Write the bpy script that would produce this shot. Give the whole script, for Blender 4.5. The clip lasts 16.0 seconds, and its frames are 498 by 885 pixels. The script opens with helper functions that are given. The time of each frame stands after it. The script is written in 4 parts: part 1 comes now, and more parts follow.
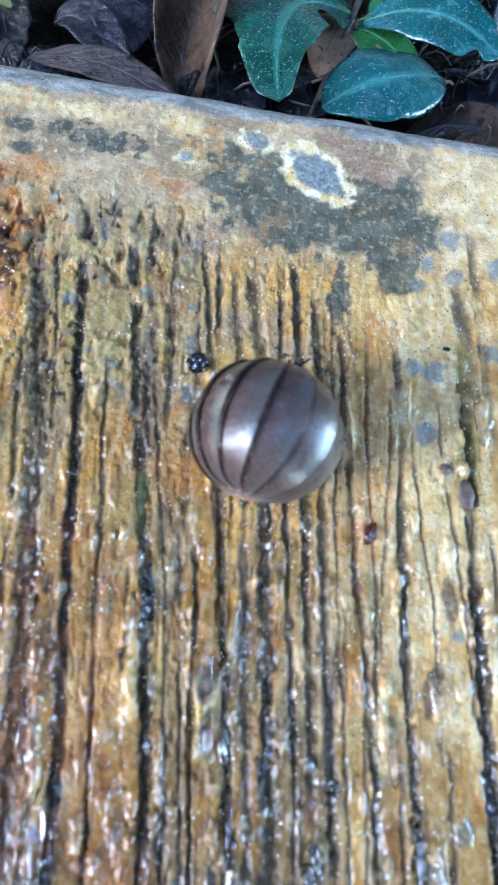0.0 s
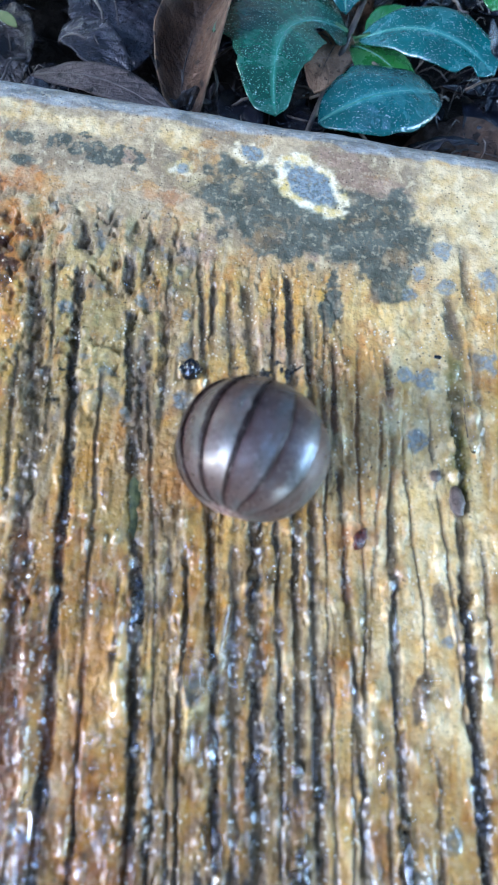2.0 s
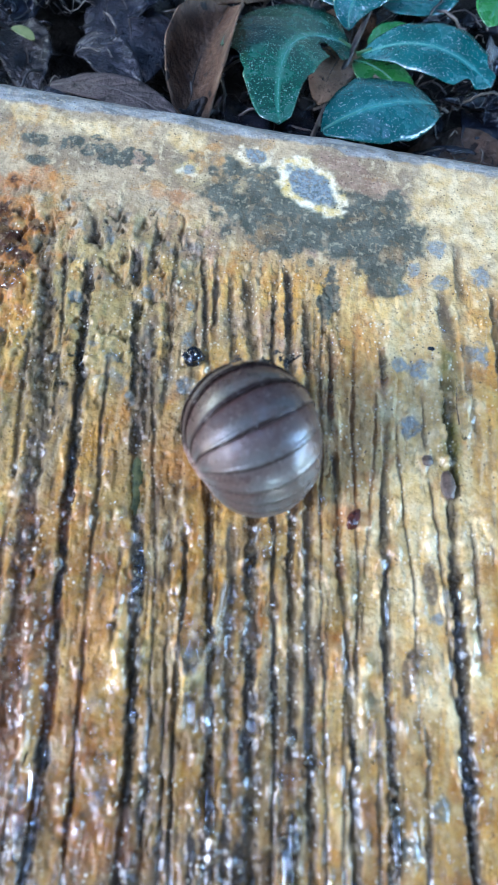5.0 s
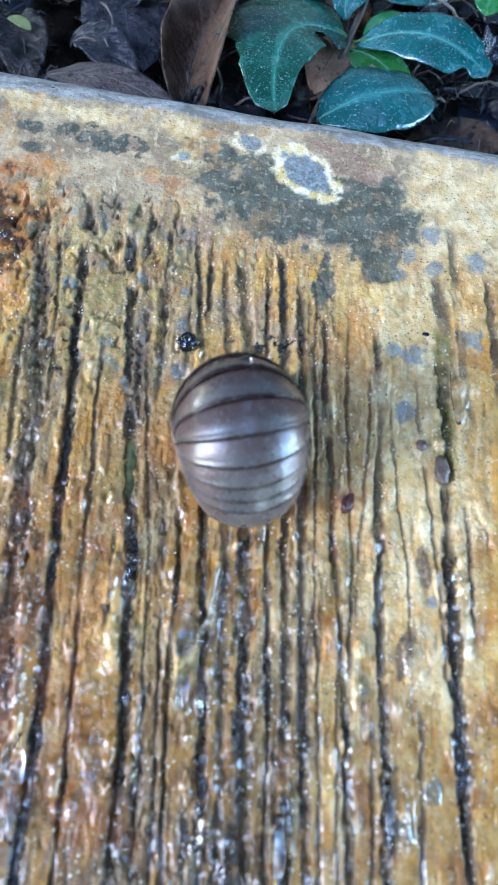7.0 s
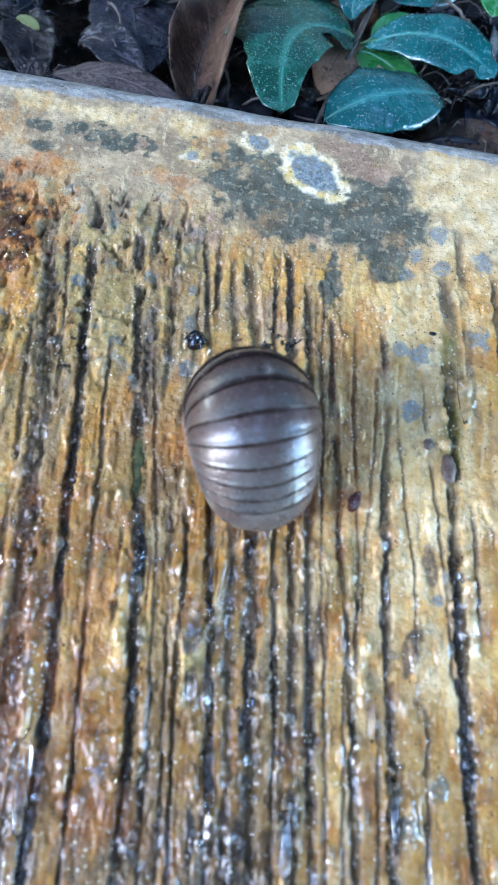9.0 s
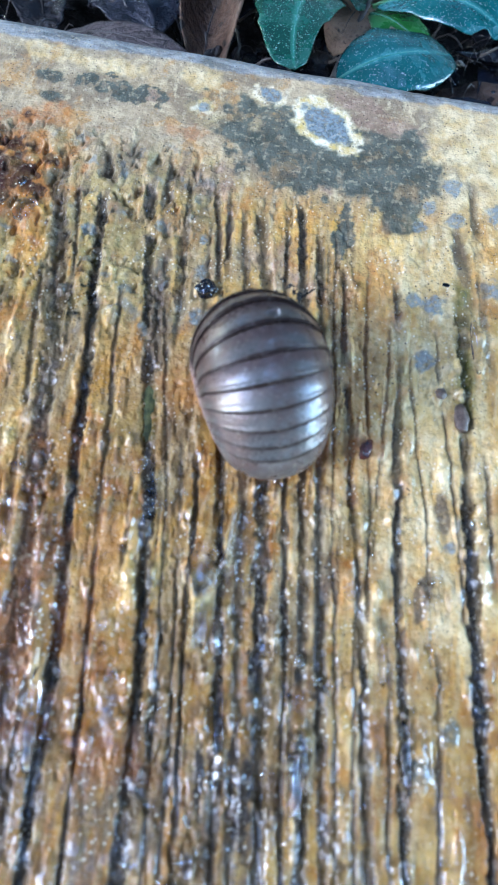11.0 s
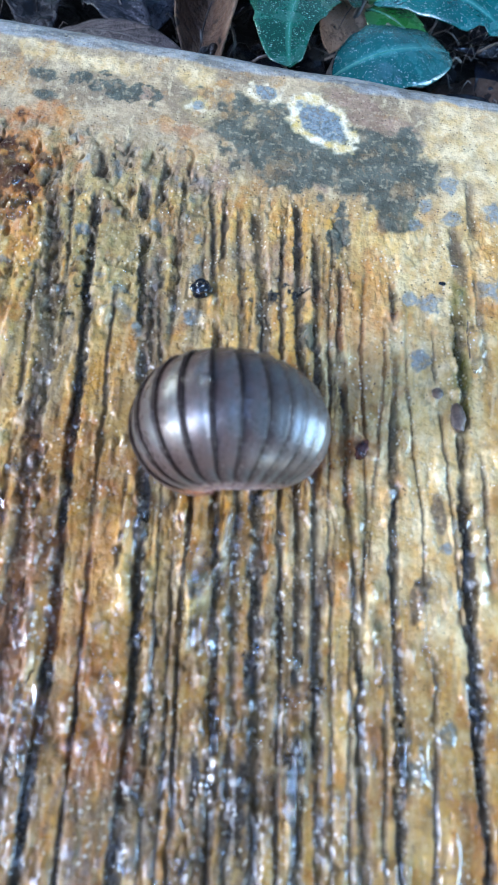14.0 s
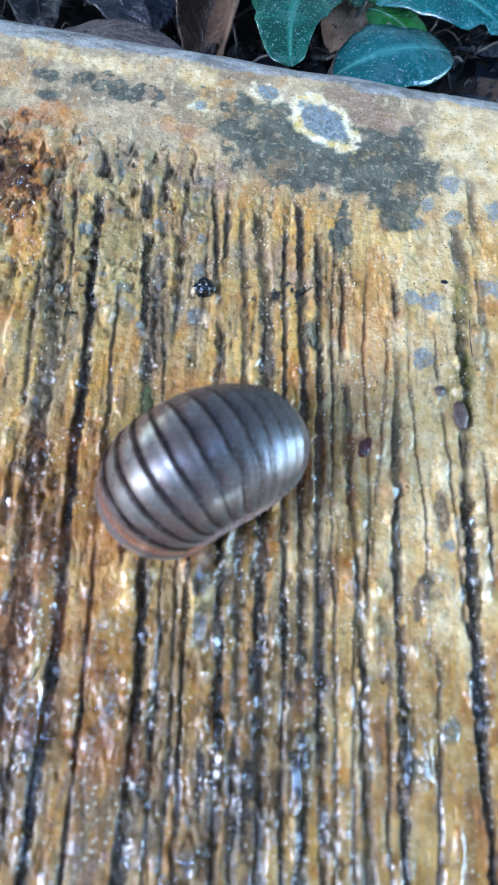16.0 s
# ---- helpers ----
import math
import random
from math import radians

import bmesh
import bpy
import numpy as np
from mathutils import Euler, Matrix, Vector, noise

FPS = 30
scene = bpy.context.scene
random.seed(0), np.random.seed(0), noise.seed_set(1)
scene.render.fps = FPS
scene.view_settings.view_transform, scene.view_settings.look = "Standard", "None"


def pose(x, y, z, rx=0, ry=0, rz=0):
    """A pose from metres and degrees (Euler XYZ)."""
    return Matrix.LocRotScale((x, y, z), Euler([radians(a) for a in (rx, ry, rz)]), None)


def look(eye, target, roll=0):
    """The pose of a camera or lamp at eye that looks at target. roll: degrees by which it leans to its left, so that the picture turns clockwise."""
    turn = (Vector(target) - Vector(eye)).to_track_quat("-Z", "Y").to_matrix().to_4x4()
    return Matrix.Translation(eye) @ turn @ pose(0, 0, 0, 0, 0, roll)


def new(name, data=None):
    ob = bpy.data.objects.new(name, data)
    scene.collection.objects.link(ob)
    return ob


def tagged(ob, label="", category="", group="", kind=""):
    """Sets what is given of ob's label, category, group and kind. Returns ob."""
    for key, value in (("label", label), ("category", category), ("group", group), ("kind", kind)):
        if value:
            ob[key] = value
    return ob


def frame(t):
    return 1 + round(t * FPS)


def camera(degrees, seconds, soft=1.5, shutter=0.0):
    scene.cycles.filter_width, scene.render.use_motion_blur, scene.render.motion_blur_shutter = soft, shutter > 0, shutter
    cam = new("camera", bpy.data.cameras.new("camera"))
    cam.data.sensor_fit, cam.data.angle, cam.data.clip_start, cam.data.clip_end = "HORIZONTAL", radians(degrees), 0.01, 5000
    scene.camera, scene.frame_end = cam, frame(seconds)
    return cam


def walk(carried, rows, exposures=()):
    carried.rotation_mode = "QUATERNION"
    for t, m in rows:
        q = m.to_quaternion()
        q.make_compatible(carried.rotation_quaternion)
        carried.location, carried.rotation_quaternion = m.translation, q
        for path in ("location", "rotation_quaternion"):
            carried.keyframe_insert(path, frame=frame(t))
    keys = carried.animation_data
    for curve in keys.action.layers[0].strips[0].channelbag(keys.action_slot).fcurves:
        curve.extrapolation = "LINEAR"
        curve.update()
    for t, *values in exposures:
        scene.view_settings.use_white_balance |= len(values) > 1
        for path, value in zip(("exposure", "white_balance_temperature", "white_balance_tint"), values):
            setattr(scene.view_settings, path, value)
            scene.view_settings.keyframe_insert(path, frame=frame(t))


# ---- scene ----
import functools

cam = camera(40.65, 16.0, soft=1.7)
cam.data.dof.use_dof = True
cam.data.dof.focus_distance, cam.data.dof.aperture_fstop = 0.170, 25.0
PATH = [
    (0, (0.00245, -0.00476, 0.12534), (0.0148, 0.146, -0.3512), 13.18),
    (0.5, (0.00377, -0.00407, 0.12436), (0.0152, 0.1458, -0.3525), 12.81),
    (1, (0.00405, -0.00513, 0.12531), (0.014, 0.1483, -0.3505), 12.37),
    (1.5, (0.00473, -0.00585, 0.12642), (0.0122, 0.1512, -0.3482), 11.60),
    (2, (0.00586, -0.00659, 0.12612), (0.0108, 0.1546, -0.3472), 10.63),
    (2.5, (0.00509, -0.00849, 0.128), (0.0041, 0.1587, -0.3432), 9.00),
    (3, (0.00594, -0.01094, 0.12878), (0.0024, 0.161, -0.3407), 8.33),
    (3.5, (0.00769, -0.01429, 0.12874), (0.0019, 0.1596, -0.34), 7.72),
    (4, (0.00752, -0.01502, 0.1289), (0.0043, 0.1591, -0.3398), 8.75),
    (6.5, (0.0114, -0.01636, 0.12844), (0.0074, 0.159, -0.3398), 8.29),
    (7, (0.01086, -0.01765, 0.12797), (0.0065, 0.1562, -0.3408), 8.30),
    (7.5, (0.0113, -0.01722, 0.12862), (0.0055, 0.1574, -0.3399), 7.74),
    (8, (0.01049, -0.01763, 0.12922), (0.0036, 0.1576, -0.339), 7.58),
    (8.5, (0.00979, -0.01772, 0.12895), (0.0043, 0.1573, -0.3394), 8.20),
    (11, (0.01011, -0.02725, 0.12369), (0.0023, 0.1434, -0.3462), 7.92),
    (11.5, (0.00927, -0.02918, 0.12281), (0.0007, 0.1405, -0.3475), 7.91),
    (12, (0.00933, -0.03048, 0.12175), (0.0018, 0.1375, -0.3491), 8.18),
    (12.5, (0.01137, -0.03, 0.12208), (0.0008, 0.1377, -0.3488), 6.76),
    (13, (0.01181, -0.02788, 0.1237), (0.0054, 0.1423, -0.3464), 8.11),
    (13.5, (0.01195, -0.02669, 0.12351), (0.0056, 0.1436, -0.3466), 8.08),
    (14, (0.01101, -0.02626, 0.12322), (0.0032, 0.1427, -0.3473), 7.66),
    (14.5, (0.01153, -0.02541, 0.12362), (0.0036, 0.1438, -0.3468), 7.54),
    (15, (0.01046, -0.0256, 0.12404), (0.0027, 0.1442, -0.3462), 7.77),
    (15.5, (0.01056, -0.0262, 0.12345), (0.0028, 0.1419, -0.3474), 7.59),
    (16, (0.0106, -0.02688, 0.12371), (0.002, 0.1418, -0.3469), 7.23),
]
walk(cam, [(t, look(eye, target, roll)) for t, eye, target, roll in PATH], exposures=[(0, 0.17, 5930, 12), (16, 0.17, 5930, 12)])

# ---- light ----
SUN_AZ, SUN_EL = 236.0, 30.0          # where the light comes from, degrees clockwise from +y
world = bpy.data.worlds.new("sky")
scene.world = world
world.use_nodes = True
sky = world.node_tree.nodes.new("ShaderNodeTexSky")
sky.sky_type, sky.sun_disc = "NISHITA", False
sky.sun_elevation, sky.sun_rotation = radians(SUN_EL), radians(SUN_AZ)
sky.air_density, sky.dust_density, sky.ozone_density = 1.0, 0.3, 3.0
air = world.node_tree.nodes
cloud = air.new("ShaderNodeTexNoise")
cloud.noise_dimensions = "4D"
cloud.inputs["Scale"].default_value, cloud.inputs["Detail"].default_value, cloud.inputs["W"].default_value = 1.9, 2.0, 238.11
where = air.new("ShaderNodeTexCoord")
cover = air.new("ShaderNodeMapRange")
cover.inputs["From Min"].default_value, cover.inputs["From Max"].default_value = 0.58, 0.635
cover.inputs["To Min"].default_value, cover.inputs["To Max"].default_value = 0.40, 23.0
cover.interpolation_type = "SMOOTHSTEP"
broken = air.new("ShaderNodeVectorMath")
broken.operation = "SCALE"
link = world.node_tree.links.new
link(where.outputs["Generated"], cloud.inputs["Vector"])
link(cloud.outputs["Fac"], cover.inputs["Value"])
link(sky.outputs[0], broken.inputs[0])
link(cover.outputs[0], broken.inputs["Scale"])
link(broken.outputs[0], air["Background"].inputs["Color"])
air["Background"].inputs["Strength"].default_value = 0.19

sun = new("sun", bpy.data.lights.new("sun", "SUN"))
sun.data.energy, sun.data.angle, sun.data.color = 0.95, radians(18), (0.98, 0.98, 1.0)
az, el = radians(SUN_AZ), radians(SUN_EL)
sun_way = Vector((math.sin(az) * math.cos(el), math.cos(az) * math.cos(el), math.sin(el)))
sun.matrix_world = look(sun_way * 3, (0, 0, 0))


# ---- materials ----
class Mat:
    """A node material, built up step by step."""

    def __init__(self, name):
        self.mat = bpy.data.materials.new(name)
        self.mat.use_nodes = True
        self.t = self.mat.node_tree
        self.bsdf = self.t.nodes["Principled BSDF"]
        self.co = self.t.nodes.new("ShaderNodeTexCoord").outputs["Object"]

    def node(self, kind, **sockets):
        n = self.t.nodes.new("ShaderNode" + kind)
        for key, value in sockets.items():
            self.put(n.inputs[key.replace("_", " ")], value)
        return n

    def put(self, socket, value):
        if hasattr(value, "is_output"):
            self.t.links.new(value, socket)
        elif isinstance(value, tuple) and len(value) == 3 and socket.type == "RGBA":
            socket.default_value = (*value, 1)
        else:
            socket.default_value = value

    def scaled(self, x, y, z):
        n = self.t.nodes.new("ShaderNodeMapping")
        n.inputs["Scale"].default_value = (x, y, z)
        self.t.links.new(self.co, n.inputs["Vector"])
        return n.outputs[0]

    def noise(self, scale, detail=4.0, rough=0.55, co=None, warp=0.0):
        return self.node("TexNoise", Vector=co or self.co, Scale=scale, Detail=detail, Roughness=rough, Distortion=warp).outputs["Fac"]

    def cells(self, scale, feature="F1", co=None):
        n = self.node("TexVoronoi", Vector=co or self.co, Scale=scale)
        n.feature = feature
        return n.outputs["Distance"]

    def attr(self, name):
        n = self.t.nodes.new("ShaderNodeAttribute")
        n.attribute_name = name
        return n.outputs["Fac"]

    def chance(self):
        return self.t.nodes.new("ShaderNodeObjectInfo").outputs["Random"]

    def ramp(self, fac, lo, hi, a=0.0, b=1.0):
        n = self.node("MapRange", Value=fac, From_Min=lo, From_Max=hi, To_Min=a, To_Max=b)
        n.interpolation_type = "SMOOTHSTEP"
        return n.outputs[0]

    def math(self, op, a, b=0.0):
        n = self.t.nodes.new("ShaderNodeMath")
        n.operation = op
        self.put(n.inputs[0], a)
        self.put(n.inputs[1], b)
        return n.outputs[0]

    def mix(self, fac, a, b, blend="MIX"):
        n = self.t.nodes.new("ShaderNodeMix")
        n.data_type, n.blend_type = "RGBA", blend
        self.put(n.inputs[0], fac)
        self.put(n.inputs[6], a)
        self.put(n.inputs[7], b)
        return n.outputs[2]

    def bump(self, height, depth, strength=1.0, normal=None):
        n = self.node("Bump", Height=height, Distance=depth, Strength=strength)
        if normal:
            self.t.links.new(normal, n.inputs["Normal"])
        return n.outputs[0]

    def done(self, color=None, rough=None, normal=None, **more):
        for key, value in (("Base Color", color), ("Roughness", rough), ("Normal", normal), *((k.replace("_", " "), v) for k, v in more.items())):
            if value is not None:
                self.put(self.bsdf.inputs[key], value)
        return self.mat


def concrete_material():
    m = Mat("wet_stained_concrete")
    along = m.scaled(1.0, 0.10, 1.0)
    groove, slate, ring, blue, rust, pale, olive, pink, lip, wet, blackened, close, end, bead = (m.attr(k) for k in ("groove", "slate", "ring", "blue", "rust", "pale", "olive", "pink", "lip", "wet", "blackened", "close", "end", "bead"))
    times = lambda p, q: m.math("MULTIPLY", p, q)
    broad, mid, fine = m.noise(48, 4), m.noise(210, 5, 0.6), m.noise(900, 3, 0.55)
    plank = m.noise(150, 3, 0.5, along, 0.3)
    streak = m.noise(420, 3, 0.55, along, 0.4)
    mottle = m.noise(95, 6, 0.66, None, 0.5)
    spots = m.noise(330, 4, 0.6, m.scaled(1, 0.7, 1), 0.3)
    # smooth golden and cream planks, with brown and orange ones between
    c = m.mix(m.ramp(broad, 0.38, 0.62), (0.59, 0.290, 0.048), (0.73, 0.46, 0.135))
    c = m.mix(times(m.ramp(mottle, 0.47, 0.63), 0.9), c, (0.52, 0.20, 0.030))
    c = m.mix(times(m.ramp(mottle, 0.47, 0.30), 0.7), c, (0.45, 0.295, 0.135))
    c = m.mix(times(m.ramp(plank, 0.44, 0.58), m.ramp(close, 0, 1, 0.12, 0.72)), c, m.mix(m.ramp(spots, 0.4, 0.6), (0.23, 0.155, 0.070), (0.41, 0.29, 0.142)))
    c = m.mix(times(m.ramp(streak, 0.54, 0.68), 0.55), c, (0.66, 0.50, 0.27))
    # the smooth end: beige and tan-grey clouds
    cloud = m.noise(70, 6, 0.66, None, 0.6)
    tan = m.mix(m.ramp(cloud, 0.40, 0.62), (0.26, 0.19, 0.115), (0.53, 0.385, 0.215))
    tan = m.mix(times(m.ramp(mottle, 0.52, 0.62), 0.7), tan, (0.50, 0.245, 0.06))
    tan = m.mix(times(m.ramp(spots, 0.55, 0.66), 0.6), tan, (0.68, 0.54, 0.31))
    c = m.mix(times(end, 0.92), c, tan)
    c = m.mix(times(m.ramp(spots, 0.56, 0.68), m.ramp(end, 0, 1, 0.5, 0.2)), c, (0.74, 0.57, 0.30))
    c = m.mix(times(m.ramp(spots, 0.43, 0.33), m.ramp(end, 0, 1, 0.40, 0.5)), c, (0.23, 0.15, 0.075))
    c = m.mix(times(olive, m.ramp(mottle, 0.35, 0.60, 0.85, 0.25)), c, m.mix(m.ramp(mid, 0.38, 0.62), (0.27, 0.19, 0.080), (0.55, 0.40, 0.175)))
    c = m.mix(times(pale, m.ramp(mid, 0.30, 0.60, 0.20, 0.80)), c, m.mix(m.ramp(spots, 0.38, 0.62), (0.70, 0.455, 0.175), (0.83, 0.64, 0.335)))
    c = m.mix(times(pink, m.ramp(spots, 0.35, 0.6, 0.35, 0.85)), c, m.mix(m.ramp(mid, 0.4, 0.6), (0.22, 0.125, 0.075), (0.40, 0.25, 0.165)))
    dull = m.mix(m.ramp(mid, 0.35, 0.65), (0.055, 0.063, 0.043), (0.118, 0.122, 0.086))
    c = m.mix(times(slate, m.ramp(mottle, 0.54, 0.68, 0.97, 0.55)), c, m.mix(times(m.ramp(spots, 0.56, 0.66), 0.5), dull, (0.34, 0.225, 0.12)))
    c = m.mix(ring, c, m.mix(m.ramp(mid, 0.35, 0.6), (0.66, 0.45, 0.13), (0.88, 0.77, 0.52)))
    c = m.mix(times(blue, m.ramp(fine, 0.3, 0.55, 0.45, 1.0)), c, m.mix(m.ramp(fine, 0.4, 0.6), (0.13, 0.162, 0.16), (0.23, 0.268, 0.262)))
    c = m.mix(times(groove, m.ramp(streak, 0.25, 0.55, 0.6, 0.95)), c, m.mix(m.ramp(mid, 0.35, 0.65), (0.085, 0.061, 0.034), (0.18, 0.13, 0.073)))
    c = m.mix(blackened, c, (0.012, 0.011, 0.009))
    c = m.mix(times(lip, m.ramp(mid, 0.3, 0.6, 0.8, 1.0)), c, m.mix(m.ramp(m.noise(260, 5, 0.7, m.scaled(0.35, 1, 1), 0.5), 0.36, 0.62), (0.13, 0.132, 0.118), (0.34, 0.335, 0.30)))
    c = m.mix(times(m.attr("moss"), m.ramp(mid, 0.35, 0.6, 0.4, 0.9)), c, (0.15, 0.125, 0.022))
    c = m.mix(times(m.attr("brown"), m.ramp(fine, 0.3, 0.6, 0.6, 0.9)), c, (0.135, 0.092, 0.054))
    c = m.mix(times(rust, m.ramp(mid, 0.3, 0.6, 0.7, 1.0)), c, m.mix(m.ramp(rust, 0.62, 1.0), (0.52, 0.155, 0.015), (0.05, 0.012, 0.004)))
    c = m.mix(times(wet, 0.95), c, m.mix(1.0, c, (0.58, 0.49, 0.34), "MULTIPLY"))
    # pin holes and pale grains
    holes = times(m.ramp(m.cells(520), 0.16, 0.08), m.ramp(m.noise(160, 2), 0.50, 0.58))
    c = m.mix(times(holes, 0.8), c, (0.05, 0.038, 0.024))
    grit = m.noise(620, 3, 0.6)
    c = m.mix(times(m.ramp(grit, 0.54, 0.66), m.ramp(end, 0, 1, 0.16, 0.3)), c, (0.72, 0.57, 0.34))
    c = m.mix(times(m.ramp(grit, 0.46, 0.36), 0.32), c, (0.17, 0.11, 0.05))
    c = m.mix(times(m.ramp(m.noise(1100, 2), 0.67, 0.74), m.ramp(m.math("MAXIMUM", slate, end), 0, 1, 0.45, 0.06)), c, (0.84, 0.77, 0.62))
    grains = times(m.ramp(m.cells(800), 0.26, 0.14), m.ramp(m.noise(120, 3), 0.46, 0.60))
    c = m.mix(times(grains, m.ramp(m.math("MAXIMUM", slate, end), 0, 1, 0.75, 0.14)), c, (0.82, 0.70, 0.48))
    pits = times(m.ramp(m.cells(950), 0.22, 0.12), m.ramp(m.noise(135, 3, 0.55, m.scaled(1, 0.5, 1)), 0.48, 0.60))
    c = m.mix(times(pits, 0.85), c, (0.07, 0.045, 0.022))
    relief = m.math("ADD", times(fine, 0.65), times(mid, 0.6))
    relief = m.math("ADD", relief, times(spots, 0.6))
    n1 = m.bump(m.math("SUBTRACT", relief, times(holes, 0.5)), 0.0010, 0.60)
    rough = m.math("ADD", m.ramp(m.noise(220, 3), 0.4, 0.62, 0.30, 0.52), times(lip, 0.15))
    rough = m.math("SUBTRACT", rough, times(wet, 0.12))
    film = m.math("MAXIMUM", bead, times(wet, m.ramp(m.noise(150, 3, 0.5, m.scaled(1, 0.4, 1)), 0.48, 0.62, 0.0, 0.7)))
    n2 = m.bump(m.math("ADD", m.noise(420, 2, 0.4, m.scaled(1, 0.6, 1)), times(fine, 0.10)), 0.0014, 0.55)
    return m.done(c, rough, n1, Coat_Weight=film, Coat_Roughness=0.05, Coat_IOR=1.55, Coat_Normal=n2, Specular_IOR_Level=0.28)


def shell_material(name, ground, band, margin, gloss=0.27, matt=0.0):
    m = Mat(name)
    edge, side, rim = m.attr("edge"), m.attr("side"), m.attr("rim")
    n, fine = m.noise(350, 4, 0.6), m.noise(1800, 3)
    blotch = m.noise(120, 4, 0.6, None, 0.4)
    c = m.mix(m.ramp(n, 0.35, 0.65), ground, tuple(v * 0.72 for v in ground))
    c = m.mix(m.math("MULTIPLY", m.ramp(blotch, 0.47, 0.63), 0.6), c, (0.118, 0.066, 0.050))
    # some plates are dusty and paler than others
    dusty = m.math("MULTIPLY", m.ramp(m.chance(), 0.35, 0.9), m.ramp(blotch, 0.56, 0.40))
    c = m.mix(m.math("MULTIPLY", dusty, 0.42), c, (0.21, 0.18, 0.145))
    c = m.mix(m.math("MULTIPLY", edge, m.ramp(n, 0.3, 0.6, 0.8, 1.0)), c, band)
    # rear rims coloured near-black for the shade in the seams between plates
    c = m.mix(m.math("MULTIPLY", rim, m.ramp(m.noise(260, 3), 0.3, 0.55, 0.75, 1.0)), c, (0.022, 0.013, 0.011))
    c = m.mix(side, c, margin)
    c = m.mix(m.math("MULTIPLY", m.ramp(fine, 0.58, 0.70), 0.42), c, (0.30, 0.27, 0.24))
    c = m.mix(m.math("MULTIPLY", m.ramp(m.noise(900, 2), 0.66, 0.74), 0.5), c, (0.42, 0.37, 0.31))
    rough = m.math("ADD", m.ramp(n, 0.3, 0.7, gloss - 0.04, gloss + 0.09), m.math("MULTIPLY", dusty, 0.12))
    h = m.math("ADD", fine, m.math("MULTIPLY", n, 0.8))
    dull = m.math("MAXIMUM", m.math("MULTIPLY", rim, 0.9), m.math("MULTIPLY", edge, matt))
    return m.done(c, rough, m.bump(h, 0.00020, 0.65), Metallic=0.2, Specular_IOR_Level=m.ramp(dull, 0, 1, 0.55, 0.08), Coat_Weight=m.ramp(dull, 0, 1, 0.4, 0.0), Coat_Roughness=0.13)


def leaf_material(name, low, high, vein, speck=0.85, rough=0.17):
    m = Mat(name)
    rib, s = m.attr("rib"), m.attr("vein")
    n = m.noise(120, 4)
    c = m.mix(m.ramp(n, 0.35, 0.65), low, high)
    c = m.mix(m.math("MULTIPLY", rib, 0.8), c, vein)
    dots = m.math("SUBTRACT", 1.0, m.ramp(m.cells(1100), 0.07, 0.14))
    dots = m.math("MULTIPLY", dots, m.ramp(m.noise(300, 2), 0.40, 0.50))
    small = m.math("MULTIPLY", m.ramp(m.noise(2000, 1), 0.64, 0.72), 0.6)
    c = m.mix(m.math("MULTIPLY", m.math("MAXIMUM", m.math("MULTIPLY", dots, 0.7), small), speck), c, (0.55, 0.62, 0.60))
    h = m.math("ADD", m.math("MULTIPLY", s, -0.12), m.math("ADD", m.math("MULTIPLY", m.noise(200, 2), 0.8), m.math("MULTIPLY", m.noise(900, 2), 0.22)))
    return m.done(c, m.math("ADD", m.ramp(n, 0.3, 0.7, rough, rough + 0.14), m.math("MULTIPLY", dots, 0.3)), m.bump(h, 0.0009, 0.6), Specular_IOR_Level=0.95)


def litter_material(name, low, high, spot, rough=0.35, gloss=0.2):
    m = Mat(name)
    rib, s = m.attr("rib"), m.attr("vein")
    n, fine = m.noise(140, 5, 0.62), m.noise(700, 4, 0.6)
    c = m.mix(m.ramp(n, 0.36, 0.64), low, high)
    c = m.mix(m.math("MULTIPLY", m.ramp(fine, 0.56, 0.70), 0.8), c, spot)
    c = m.mix(m.math("MULTIPLY", m.ramp(m.noise(260, 2), 0.64, 0.68), 0.9), c, (0.008, 0.007, 0.006))
    c = m.mix(m.math("MULTIPLY", rib, 0.45), c, high)
    c = m.mix(1.0, c, m.mix(m.chance(), (0.75, 0.75, 0.8), (1.15, 1.1, 1.05)), "MULTIPLY")
    h = m.math("ADD", m.math("MULTIPLY", s, -0.35), fine)
    h = m.math("ADD", h, m.math("MULTIPLY", n, 1.6))
    return m.done(c, m.ramp(m.noise(90, 3), 0.35, 0.65, rough, rough + 0.22), m.bump(h, 0.0010, 0.8), Specular_IOR_Level=gloss)


def soil_material():
    m = Mat("wet_black_soil")
    n, fine = m.noise(90, 5, 0.65), m.noise(900, 4, 0.65)
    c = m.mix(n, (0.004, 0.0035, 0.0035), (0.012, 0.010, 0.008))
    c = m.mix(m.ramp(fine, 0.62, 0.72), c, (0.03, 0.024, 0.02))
    h = m.math("ADD", n, m.math("MULTIPLY", fine, 0.4))
    return m.done(c, 0.45, m.bump(h, 0.006, 0.9), Specular_IOR_Level=0.04)


def simple_material(name, low, high, rough, scale=300, depth=0.0005, **more):
    m = Mat(name)
    n = m.noise(scale, 4, 0.6)
    return m.done(m.mix(m.ramp(n, 0.35, 0.65), low, high), rough, m.bump(n, depth, 0.7), **more)


def water_material():
    m = Mat("water")
    return m.done((1.0, 1.0, 1.0), 0.02, None, Transmission_Weight=1.0, IOR=1.36)


